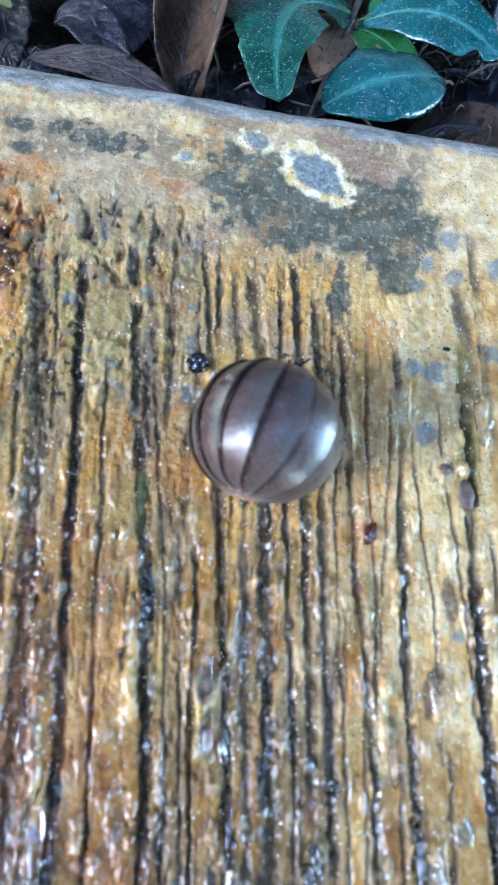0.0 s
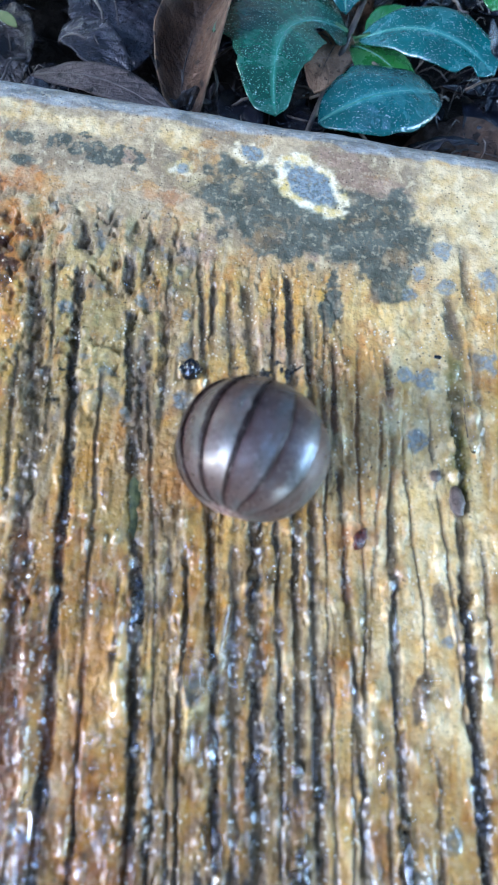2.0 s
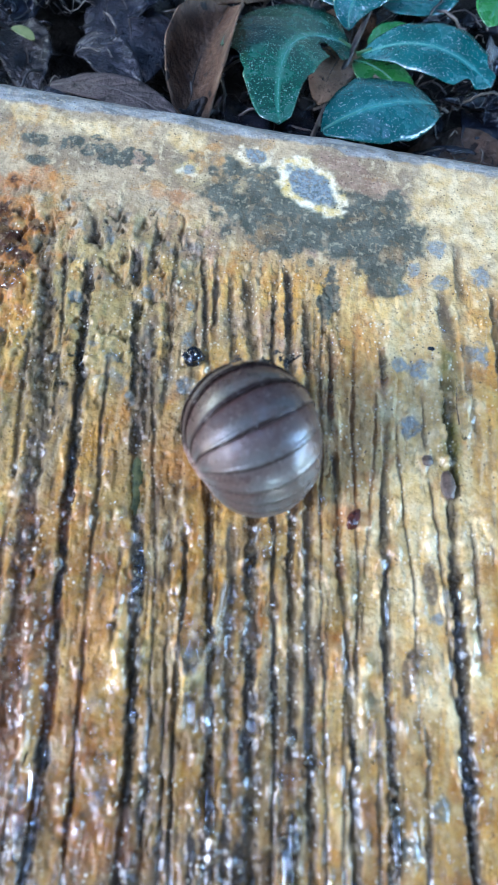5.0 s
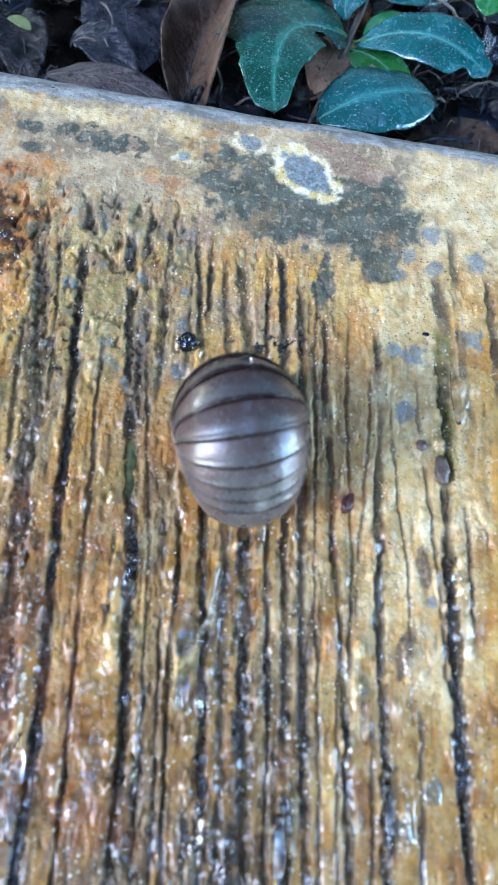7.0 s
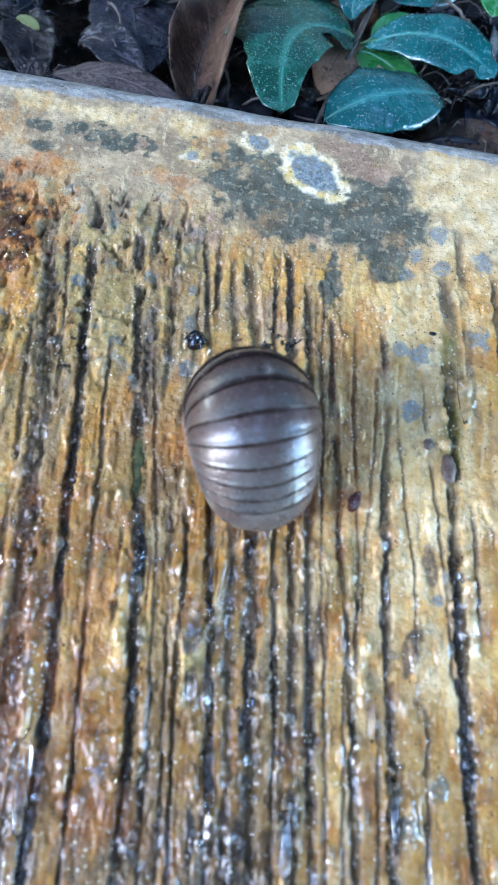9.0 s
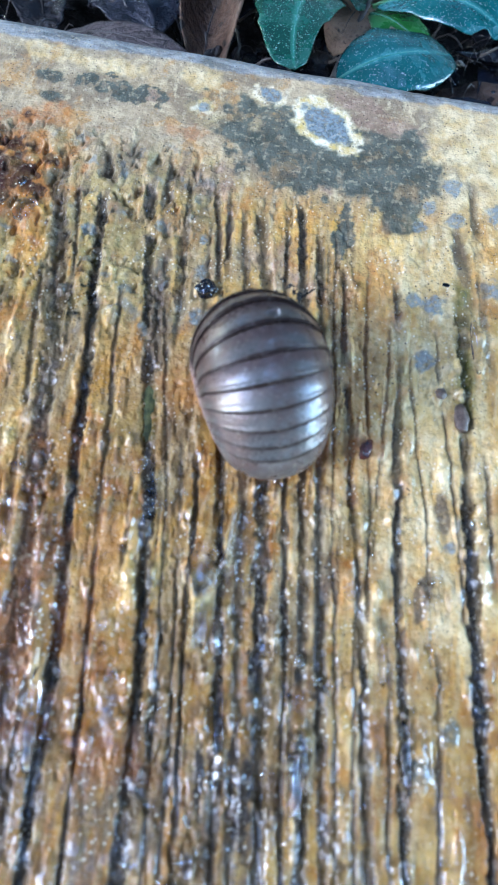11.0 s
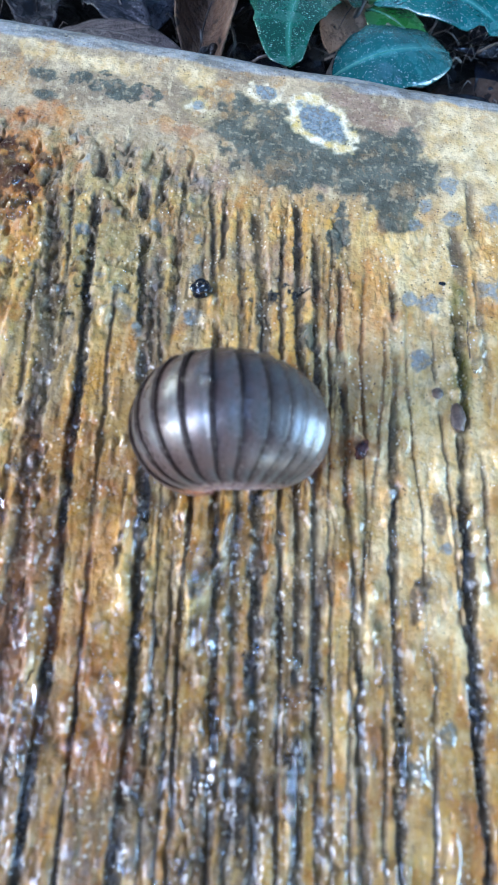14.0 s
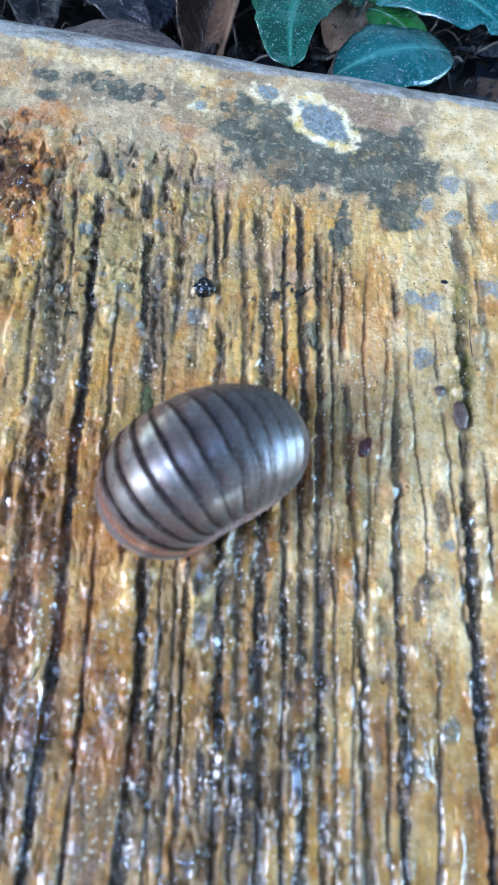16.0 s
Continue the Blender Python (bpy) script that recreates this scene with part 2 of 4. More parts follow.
CONCRETE = concrete_material()
SHELL = shell_material("grey_brown_shell", (0.092, 0.087, 0.078), (0.066, 0.028, 0.022), (0.34, 0.22, 0.19), matt=0.6)
SHELL_END = shell_material("grey_shell_with_red_rim", (0.125, 0.108, 0.10), (0.38, 0.075, 0.030), (0.30, 0.10, 0.07))
SHELL_FORE = shell_material("grey_shell_with_orange_margin", (0.130, 0.085, 0.066), (0.34, 0.085, 0.032), (0.52, 0.18, 0.080), matt=0.3)
FLESH = simple_material("pale_brown_underside", (0.22, 0.13, 0.09), (0.32, 0.21, 0.15), 0.45)
GREEN = leaf_material("dark_glossy_leaf", (0.003, 0.052, 0.030), (0.005, 0.088, 0.052), (0.05, 0.24, 0.16))
GREEN_BLUE = leaf_material("blue_green_leaf", (0.004, 0.070, 0.066), (0.007, 0.112, 0.108), (0.06, 0.26, 0.24))
GREEN_YOUNG = leaf_material("fresh_green_leaf", (0.010, 0.10, 0.020), (0.022, 0.155, 0.028), (0.05, 0.22, 0.06), 0.3)
TAN = litter_material("brown_dry_leaf", (0.065, 0.038, 0.024), (0.15, 0.093, 0.058), (0.035, 0.02, 0.013))
TAN_LIGHT = litter_material("pale_tan_leaf", (0.28, 0.18, 0.11), (0.44, 0.29, 0.18), (0.09, 0.05, 0.03))
TAUPE = litter_material("taupe_wet_leaf", (0.070, 0.054, 0.048), (0.125, 0.098, 0.086), (0.03, 0.022, 0.02))
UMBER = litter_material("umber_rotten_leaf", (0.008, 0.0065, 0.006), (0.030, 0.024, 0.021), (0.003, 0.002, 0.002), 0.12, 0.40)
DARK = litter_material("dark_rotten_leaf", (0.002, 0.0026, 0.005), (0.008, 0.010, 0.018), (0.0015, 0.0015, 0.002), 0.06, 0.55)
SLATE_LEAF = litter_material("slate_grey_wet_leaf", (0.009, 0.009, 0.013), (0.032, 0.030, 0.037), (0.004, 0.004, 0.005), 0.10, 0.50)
SOIL = soil_material()
STEM = simple_material("dark_stem", (0.035, 0.03, 0.028), (0.08, 0.065, 0.055), 0.45)
STEM_GREEN = simple_material("green_stem", (0.03, 0.10, 0.04), (0.06, 0.16, 0.06), 0.4)
RIB_GREEN = simple_material("pale_green_midrib", (0.03, 0.16, 0.12), (0.05, 0.22, 0.17), 0.3)
RIB_BROWN = simple_material("brown_midrib", (0.03, 0.024, 0.02), (0.07, 0.056, 0.047), 0.4)
TWIG = simple_material("grey_brown_twig", (0.07, 0.06, 0.05), (0.16, 0.135, 0.11), 0.6)
SEED = simple_material("black_wet_lump", (0.003, 0.003, 0.004), (0.008, 0.008, 0.010), 0.05, 550, 0.0005, Specular_IOR_Level=0.8)
RUST_SEED = simple_material("red_brown_wet_lump", (0.04, 0.008, 0.004), (0.11, 0.024, 0.007), 0.06, 600, 0.0005, Specular_IOR_Level=0.8)
PEBBLE = simple_material("grey_brown_pebble", (0.075, 0.048, 0.032), (0.15, 0.098, 0.068), 0.35, 900)
PALE_BIT = simple_material("yellow_green_scrap", (0.12, 0.15, 0.04), (0.20, 0.22, 0.08), 0.4)
WATER = water_material()


# ---- mesh helpers ----
def mesh_of(name, verts, faces, material, attrs=None, smooth=True):
    me = bpy.data.meshes.new(name)
    me.from_pydata([tuple(v) for v in verts], [], faces)
    me.materials.append(material)
    if smooth:
        me.polygons.foreach_set("use_smooth", [True] * len(me.polygons))
    for key, values in (attrs or {}).items():
        a = me.attributes.new(key, "FLOAT", "POINT")
        a.data.foreach_set("value", np.asarray(values, dtype=np.float32))
    me.update()
    return me


def part(name, me, parent, label=""):
    ob = new(name, me)
    ob.parent = parent
    return tagged(ob, label)


def grid_faces(nu, nv, flip=False):
    """Quads of a grid with nu rows of nv points."""
    faces = []
    for i in range(nu - 1):
        for j in range(nv - 1):
            q = (i * nv + j, i * nv + j + 1, (i + 1) * nv + j + 1, (i + 1) * nv + j)
            faces.append(q[::-1] if flip else q)
    return faces


def from_bmesh(name, bm, material, smooth=True):
    me = bpy.data.meshes.new(name)
    bm.to_mesh(me)
    bm.free()
    me.materials.append(material)
    if smooth:
        me.polygons.foreach_set("use_smooth", [True] * len(me.polygons))
    return me


@functools.lru_cache(maxsize=None)
def noise_table(seed):
    return np.random.default_rng(seed).random((256, 256))


def value_noise(x, y, seed, octaves=4, rough=0.55):
    """Smooth random field over the plane, about 0 to 1, one cell a unit."""
    table = noise_table(seed)
    total, weight, amp = np.zeros_like(x, dtype=float), 0.0, 1.0
    for _ in range(octaves):
        xi, yi = np.floor(x).astype(int), np.floor(y).astype(int)
        fx, fy = x - xi, y - yi
        fx, fy = fx * fx * (3 - 2 * fx), fy * fy * (3 - 2 * fy)
        g = lambda a, b: table[(xi + a) % 256, (yi + b) % 256]
        total += amp * (g(0, 0) * (1 - fx) * (1 - fy) + g(1, 0) * fx * (1 - fy) + g(0, 1) * (1 - fx) * fy + g(1, 1) * fx * fy)
        weight, amp = weight + amp, amp * rough
        x, y = x * 2.03 + 17.1, y * 2.03 + 5.7
    return total / weight


def ease(v, lo, hi):
    v = np.clip((v - lo) / (hi - lo), 0, 1)
    return v * v * (3 - 2 * v)


# ---- the concrete sleeper, cast to look like worn timber ----
END = 117.0      # its far end, mm along y
# Each groove: its place across at the stations below, where it starts and ends along, its width and its depth, all in mm.
STATIONS = (72, 40, 8, -24, -50)
GROOVES_FAR_LEFT = [
    (-48.2, -40.6, -35.3, -30.8, -27.4, 51, -8, 0.9, 0.6),
    (-44.9, -36.1, -31.4, -26, -21.8, 79, -90, 2.8, 0.8),
    (-40.4, -33.6, -29.3, -25.1, -21.7, 72, 28, 0.9, 0.6),
    (-35.5, -31.3, -27.2, -23, -20, -26, -90, 0.9, 0.6),
    (-34.5, -29.1, -24.1, -18.7, -16, 82, -90, 1.6, 1.4),
    (-27.6, -23.7, -18.3, -13.6, -10.2, 48, -5, 0.8, 0.6),
    (-26.6, -22.4, -18.3, -13.4, -9.8, -6, -90, 0.8, 0.8),
    (-24.1, -17.2, -9.7, -3.7, -0.8, 81, -90, 1.6, 1.1),
    (-21.2, -17.1, -12.9, -8.3, -5, 9, -12, 0.6, 0.5),
]
GROOVES_LEFT = [
    (-19.9, -15.2, -9.2, -5.1, -1.7, 84, 31, 1.4, 0.8),
    (-18.6, -13.5, -6, -0.8, 2.9, 46, -90, 0.6, 0.5),
    (-16.7, -11.3, -6.9, -2.8, 0.6, 65, 36, 0.8, 0.5),
    (-15.3, -10.6, -6.4, -2.3, 1.1, 79, 42, 1, 0.6),
    (-11.2, -7, -2.9, 2, 5.8, -5, -90, 0.6, 0.5),
    (-9.1, -4.9, -0.6, 3.8, 7.7, 14, -90, 0.8, 0.9),
    (-8.8, -1.9, 3.7, 8.4, 11.8, 78, 0, 1, 0.8),
    (-6.1, -1, 4.4, 10, 14.2, 76, -90, 1.1, 1),
    (-2.6, 4, 8.3, 13.3, 16.9, 73, -90, 1.3, 0.6),
]
GROOVES_MIDDLE = [
    (1.3, 8.6, 12.3, 17.2, 21.4, 73, -90, 1.8, 1),
    (7.3, 12.1, 16.5, 21.5, 25.3, 75, -90, 0.9, 0.8),
    (10.2, 15.9, 20.2, 24.8, 28.6, 77, -90, 1.4, 1),
    (14.4, 19.4, 23.2, 28.2, 32.1, 69, -90, 1.4, 0.8),
    (18.2, 22.2, 26, 30.8, 34.4, 69, -90, 0.6, 0.5),
    (20.4, 24.4, 30, 35.9, 39.9, 64, -90, 1, 0.8),
    (22.2, 26.3, 30.5, 34.2, 37.2, -9, -90, 0.6, 0.5),
    (26.2, 28.2, 33.6, 35.5, 38.9, 63, -90, 0.7, 0.5),
    (27, 31.2, 35.3, 40.7, 43.1, -17, -90, 0.8, 0.5),
]
GROOVES_RIGHT = [
    (29.9, 33.5, 34.4, 37.8, 41.2, 49, -3, 0.6, 0.4),
    (31.9, 35.6, 38.2, 42.7, 45.7, 66, -90, 1.2, 1),
    (33.1, 37.9, 44, 48.4, 51.8, 45, -7, 0.4, 0.5),
    (37.9, 42.1, 46.2, 49.1, 51.1, -15, -90, 0.8, 0.6),
    (39.6, 44, 50.2, 55, 58.4, 50, -10, 0.6, 0.5),
    (45.6, 49.6, 52.2, 56.6, 59.9, 57, -90, 1.7, 1.4),
    (46, 53, 57.2, 61.3, 64.7, 80, 57, 2.5, 0.8),
    (48.9, 53, 56.3, 60.2, 63.6, 24, -1, 0.7, 0.6),
    (50, 55.1, 59.3, 63.4, 66.8, 91, 41, 1.4, 0.6),
]
GROOVES_OUTER = [(x - 8.5, x - 4.3, x, x + 4.2, x + 7.6, 82, -90, 1.2, 0.7) for x in (-88, -81, -76, -68, -63, -57, -52, 66, 71, 77)]


# where beads and clumps of water lie, mm
WATER_NEAR = [(-33, 19), (-31, 7), (-31, 2), (-28, 2), (-24, 3), (-32, -2), (-29, -1), (-17, 13), (-15, 14), (-20, 12), (-25, 12), (-11, -1), (-11, -4), (-9, 3), (-8, -2), (-1, 1), (-26, -9), (-24, -16), (-23, -23), (-22, -28), (-9, -12), (-8, -15), (-5, -12), (-22, -36), (-20, -39), (-19, -40), (-13, -36), (-4, -36), (-1, -33), (-5, -30), (9, -20), (8, -26)]
WATER_FAR = [(9, -33), (12, -38), (13, -40), (14, -32), (11, 9), (15, 8), (19, -18), (24, -21), (26, -34), (27, -37), (36, -6), (36, -13), (35, -22), (43, -26), (43, -31), (44, -35), (47, -35), (37, 13), (37, 7), (48, 43), (52, 50), (49, 36), (54, 13), (55, 8), (55, 0), (-25, 40), (-3, 19), (-37, 44), (-49, 58), (-47, 62), (-9, 50), (-4, 48)]


def blot(x, y, cx, cy, rx, ry, turn=0.0, ragged=0.5, seed=1, cell=5.0):
    """How far inside a ragged oval stain a point lies: 1 at the middle, 0 on the rim."""
    c, s = math.cos(radians(turn)), math.sin(radians(turn))
    dx, dy = x - cx, y - cy
    deep = 1 - np.hypot((dx * c + dy * s) / rx, (dy * c - dx * s) / ry)
    near = deep > -0.5 - ragged
    deep[near] += ragged * (value_noise(x[near] / cell, y[near] / cell, seed) - 0.5) * 2
    return deep


def board_fields(x, y):
    """Height in mm and the stain masks of the sleeper's top, at places in mm."""
    u = (x + 0.152 * (y - 30)) / (1 + 0.00092 * (y - 30))
    wander = 1.2 * (value_noise(u / 6, y / 26, 3, 2) - 0.5) + 0.75 * (value_noise(u / 2.0, y / 9, 4, 3) - 0.5) + 0.45 * (value_noise(x / 0.8, y / 0.9, 5, 3) - 0.5)
    u = u + wander
    n = lambda cell, seed, octaves=4, stretch=1.0: value_noise(x / cell, y / (cell * stretch), seed, octaves)
    worn = ease(-x, 2, 20) * ease(y, 22, 48) * (1 - ease(y, 80, 92))      # pitted, lumpy part
    z = 0.5 * (n(22, 10) - 0.5) + (0.30 + 1.5 * worn) * (n(3.4, 11, 4, 1.6) - 0.5) - 1.1 * worn * ease(n(2.2, 12, 3, 1.5), 0.60, 0.72)
    groove, black = np.zeros_like(x), np.zeros_like(x)
    rag = value_noise(x / 1.0, y / 1.8, 24, 3)
    bent = x + 0.9 * (value_noise(x / 3.5, y / 11, 3, 2) - 0.5) + 0.5 * (value_noise(x / 1.4, y / 3.5, 4, 3) - 0.5) + 0.35 * (value_noise(x / 0.8, y / 0.9, 5, 2) - 0.5)
    for i, (*at, start, end, broad, deep) in enumerate(GROOVES_FAR_LEFT + GROOVES_LEFT + GROOVES_MIDDLE + GROOVES_RIGHT + GROOVES_OUTER):
        line = np.interp(y, STATIONS[::-1], at[::-1]) + (y < STATIONS[-1]) * -0.13 * (y - STATIONS[-1]) + (y > STATIONS[0]) * -0.13 * (y - STATIONS[0])
        wide = 1.25 * broad
        near = np.abs(bent - line) < 2 * wide + 1
        v, level = y[near], np.full(int(near.sum()), float(i))
        live = (1 - ease(v, start - 4, start + 2)) * ease(v, end - 3, end + 5)
        live = live * ease(value_noise(level * 3.3, v / 9, 22, 3) + 0.12 * (1 - ease(v, 10, 45)), 0.20, 0.48)
        width = wide * (0.65 + 0.75 * value_noise(level * 5.1, v / 7, 23, 3))
        off = np.abs(bent - line)[near] + width * 0.65 * (rag[near] - 0.5)
        z[near] -= 0.85 * deep * live * (1 - ease(off, width * 0.22, width * 0.66))
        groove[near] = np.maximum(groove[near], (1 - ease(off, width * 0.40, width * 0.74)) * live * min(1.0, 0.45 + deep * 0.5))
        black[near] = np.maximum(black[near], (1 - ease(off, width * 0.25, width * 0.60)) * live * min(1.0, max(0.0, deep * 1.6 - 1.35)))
    body = 1 - ease(y, 72, 86)
    # fine grain ridges between the grooves
    ridge = value_noise(u / 1.3, y / 20, 31, 3, 0.6)
    close = (0.25 + 0.30 * ease(-u, 2, 16) + 0.75 * ease(u, -16, -11) * ease(-u, -30, -24)) * ease(value_noise(u / 5, y / 24, 32, 3), 0.25, 0.55) + 0.12
    m_close = close
    z = z + (0.75 * (ridge - 0.5)) * (0.12 + 0.88 * body) * close
    groove = np.maximum(groove, 0.62 * body * close * ease(ridge, 0.44, 0.28))
    # chipped ridge edges
    chips = value_noise(u / 1.1, y / 2.4, 33, 3)
    z = z - 0.5 * body * ease(chips, 0.60, 0.74) * (0.3 + 0.7 * close)
    # beads and films of water, standing a little proud
    zone = 0.35 + 0.65 * (1 - ease(y, -5, 60))
    bead = ease(value_noise(u / 2.4, y / 5.0, 34, 2, 0.4) + (0.06 + 0.04 * (1 - ease(y, -45, -10))) * zone * body, 0.70, 0.82) * (1 - ease(y, 70, 84))
    for k, (cx, cy, rx, ry) in enumerate(((-30, 3, 5, 2.2), (-32, -7, 2, 2.4), (-21, -38, 1.9, 7), (-10, -1, 2.2, 4), (-8.3, -13, 1.3, 3), (6, -20, 1.6, 4), (0, -44, 3, 2), (12, -39, 1.5, 6), (26, -37, 1.5, 6),
                                          (36, -12, 1.2, 6), (36, -24, 1.0, 5), (43, -32, 1.2, 7), (37, 11, 1.3, 5), (12, 9, 2.2, 3), (51, -28, 2.2, 3), (52, 46, 1.4, 8), (-24, -24, 2, 4), (-35, 16, 2.5, 3), (-23, 14, 1.5, 3))):
        bead = np.maximum(bead, ease(blot(x, y, cx, cy, rx, ry, 8, 0.55, 300 + k, 2.2), 0.0, 0.55))
    dice = random.Random(8)
    clump = np.zeros_like(x)
    for k, (cx, cy) in enumerate(WATER_NEAR + WATER_FAR):
        size = dice.uniform(0.8, 1.5)
        clump = np.maximum(clump, ease(blot(x, y, cx, cy, size, size * dice.uniform(1.2, 2.4 if cy > 0 else 4.5), 8, 0.7, 400 + k, 1.6), -0.15, 0.8))
    z = z + 0.75 * clump
    bead = np.maximum(bead, ease(clump, 0.05, 0.3))
    # a forked trickle
    def trickle(x0, y0, x1, y1, wide):
        dx, dy = x1 - x0, y1 - y0
        f = np.clip(((x - x0) * dx + (y - y0) * dy) / (dx * dx + dy * dy), 0, 1)
        return 1 - ease(np.hypot(x - x0 - f * dx, y - y0 - f * dy) + 0.5 * (rag0 - 0.5), 0.15 * wide, wide)
    rag0 = n(1.2, 320, 2)
    for line in ((4.2, -15, 0.9, -7.5, 1.3), (4.2, -15, 7.6, -6.5, 1.5), (7.6, -6.5, 8.0, 4.5, 1.1), (4.6, -22, 4.2, -15, 1.3)):
        bead = np.maximum(bead, trickle(*line))
        z = z + 0.8 * trickle(*line)
    z = z + 0.42 * bead
    # rounded far end
    over = np.clip(y - (END - 4.0), 0, None) / 4.0
    z = z - 1.6 * over ** 2.0
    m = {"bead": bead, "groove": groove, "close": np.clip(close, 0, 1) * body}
    slate = np.maximum.reduce([blot(x, y, 27, 89, 13, 10, 20, 0.7, 41), blot(x, y, 32, 77, 5, 7, 0, 0.6, 42), blot(x, y, 11, 95, 15, 6, -12, 0.8, 43),
                               blot(x, y, -4, 92, 9, 5, -20, 0.8, 44), blot(x, y, -38, 100, 9, 3.2, -8, 1.5, 45, 2.5), blot(x, y, -56, 101, 6, 2, -4, 0.9, 39, 3) * 0.7, blot(x, y, -53.3, 94.4, 3.6, 2.0, -10, 0.4, 46),
                               blot(x, y, 14, 91, 27, 8.5, -20, 1.0, 49, 4), blot(x, y, 6, 86, 16, 7, -15, 1.0, 40, 3) * 0.8, blot(x, y, 28, 92, 11, 9, 0, 0.6, 38, 4), blot(x, y, 30, 82, 7, 8, 10, 0.6, 36, 3), blot(x, y, 32, 98, 4, 6, -20, 0.7, 37, 3), blot(x, y, 20, 71, 2.4, 6, 8, 1.2, 47, 2), blot(x, y, 17, 44, 3, 5, 0, 0.6, 48)])
    rim = 1 - blot(x, y, 12.0, 100.0, 10.0, 5.8, -38, 0.26, 50, 3)
    ring = (1 - ease(np.abs(rim - 0.84), 0.13, 0.30)) * ease(n(2.5, 51), 0.22, 0.42)
    small = 1 - blot(x, y, -2.2, 106.5, 4.2, 3.4, -20, 0.3, 52, 3)
    ring = np.maximum(ring, 0.8 * (1 - ease(np.abs(small - 0.85), 0.1, 0.35)) * ease(n(2.5, 53), 0.3, 0.5))
    ring = np.maximum(ring, 0.6 * ease(blot(x, y, -17.1, 99.2, 3.6, 2.6, 0, 0.6, 54, 2), 0.1, 0.4))
    blue = np.maximum(ease(0.80 - rim, 0, 0.15), ease(0.7 - small, 0, 0.15))
    for k, (cx, cy, r) in enumerate(((43.4, 87.8, 2.4), (38.6, 81.5, 2.0), (37.0, 75.5, 2.2), (37.2, 56.5, 1.9), (41.5, 56.3, 2.8), (40.6, 42.4, 2.7), (54, 62, 3),
                                     (53.4, 82, 3), (51.2, -28, 2.2), (-7.5, 43, 2.2), (-9, 54, 1.8), (-0.5, 9, 1.2), (-17, 99, 1.4), (29, 12, 1.0), (-24, -19, 2.0), (47, -35, 2.4), (49, 4, 1.6), (30, 10, 1.2), (-32, 79, 1.3), (-31, 76, 1.2), (-20, 64, 1.6), (-35, 60, 1.8), (-10, 62, 1.5), (-24, 47, 1.7), (-43, 84, 1.5), (-18, 38, 1.6), (45, 79, 2.2))):
        blue = np.maximum(blue, ease(blot(x, y, cx, cy, r, r * 1.1, 0, 0.7, 60 + k, 2), 0.0, 0.4) * 0.85)
    rust = np.maximum(ease(blot(x, y, -59, 73, 14, 14, 20, 0.9, 80, 4), -0.30, 0.50), 0.8 * ease(blot(x, y, 30.9, 21.5, 4.5, 3.5, 0, 0.6, 81, 2), 0.0, 0.9))
    rust = np.maximum(rust, 0.6 * ease(blot(x, y, -48, 58, 6, 9, 0, 0.8, 82, 3), 0.1, 0.9))
    rust = np.maximum(rust, 0.45 * ease(blot(x, y, -4, -41, 7, 6, 0, 0.8, 83, 4), 0.0, 0.9))
    pale = np.maximum.reduce([blot(x, y, 52, 98, 17, 18, 0, 0.8, 90, 8), blot(x, y, 43, 66, 14, 18, 0, 0.8, 91, 6), blot(x, y, 38, 34, 13, 24, 6, 0.9, 95, 6) * 0.85, blot(x, y, -19, 108, 5, 5, 0, 0.6, 92, 4) * 1.3, blot(x, y, 43, 45, 9, 40, 4, 0.9, 96, 6), blot(x, y, 34, 0, 5, 40, 5, 1.0, 97, 6) * 0.7, blot(x, y, 44, 106, 9, 7, 0, 0.8, 98, 4), blot(x, y, 30, 28, 9, 42, 5, 1.0, 99, 5) * 0.8, blot(x, y, 53, 30, 5, 40, 5, 0.9, 102, 5) * 0.8, blot(x, y, -46, 107, 22, 3.5, -6, 0.9, 93, 4),
                              blot(x, y, 45, 8, 9, 45, 5, 1.0, 94, 9) * 0.8])
    olive = np.maximum(blot(x, y, -22, 58, 22, 24, 0, 0.9, 100, 6), blot(x, y, -8, 97, 14, 7, 0, 0.9, 101, 5))
    pink = np.maximum.reduce([blot(x, y, -13, 79, 10, 6, 0, 0.8, 110, 4), blot(x, y, 27, 102, 9, 5, -20, 0.8, 111, 4), blot(x, y, 19, 108, 9, 4, -10, 0.8, 112, 3), blot(x, y, -30, 100, 5, 2.5, 0, 0.8, 114, 3), blot(x, y, -17, 50, 3, 20, 8, 0.7, 115, 3), blot(x, y, 10, 83, 8, 3, 0, 0.9, 116, 3), blot(x, y, 8, 58, 16, 14, 0, 1.0, 113, 4) * 0.4])
    rust = np.maximum(rust, 0.42 * ease(np.maximum.reduce([blot(x, y, -7, -42, 8, 7, 0, 0.8, 84, 4), blot(x, y, -14, -12, 5, 24, 9, 0.9, 85, 4), blot(x, y, -31, 8, 10, 12, 0, 0.9, 86, 5) * 0.8, blot(x, y, -6, 28, 8, 10, 8, 0.9, 87, 4), blot(x, y, 29, 54, 6, 14, 4, 0.8, 88, 3), blot(x, y, 29, 38, 9, 30, 6, 0.9, 79, 5), blot(x, y, -27, -20, 12, 30, 8, 0.9, 78, 5), blot(x, y, -21, 91, 6, 3, 0, 0.8, 89, 3)]), 0.0, 0.7))
    m["slate"], m["ring"], m["blue"], m["rust"] = ease(slate, -0.05, 0.25), ring, blue, rust
    m["pale"], m["olive"], m["pink"] = ease(pale, -0.1, 0.5), ease(olive, -0.1, 0.6), ease(pink, 0.0, 0.5)
    m["lip"] = ease(y + 1.8 * (n(7, 120) - 0.5) * 2 + 1.2 * ease(-x, 0, 50), END - 5.4, END - 4.2)
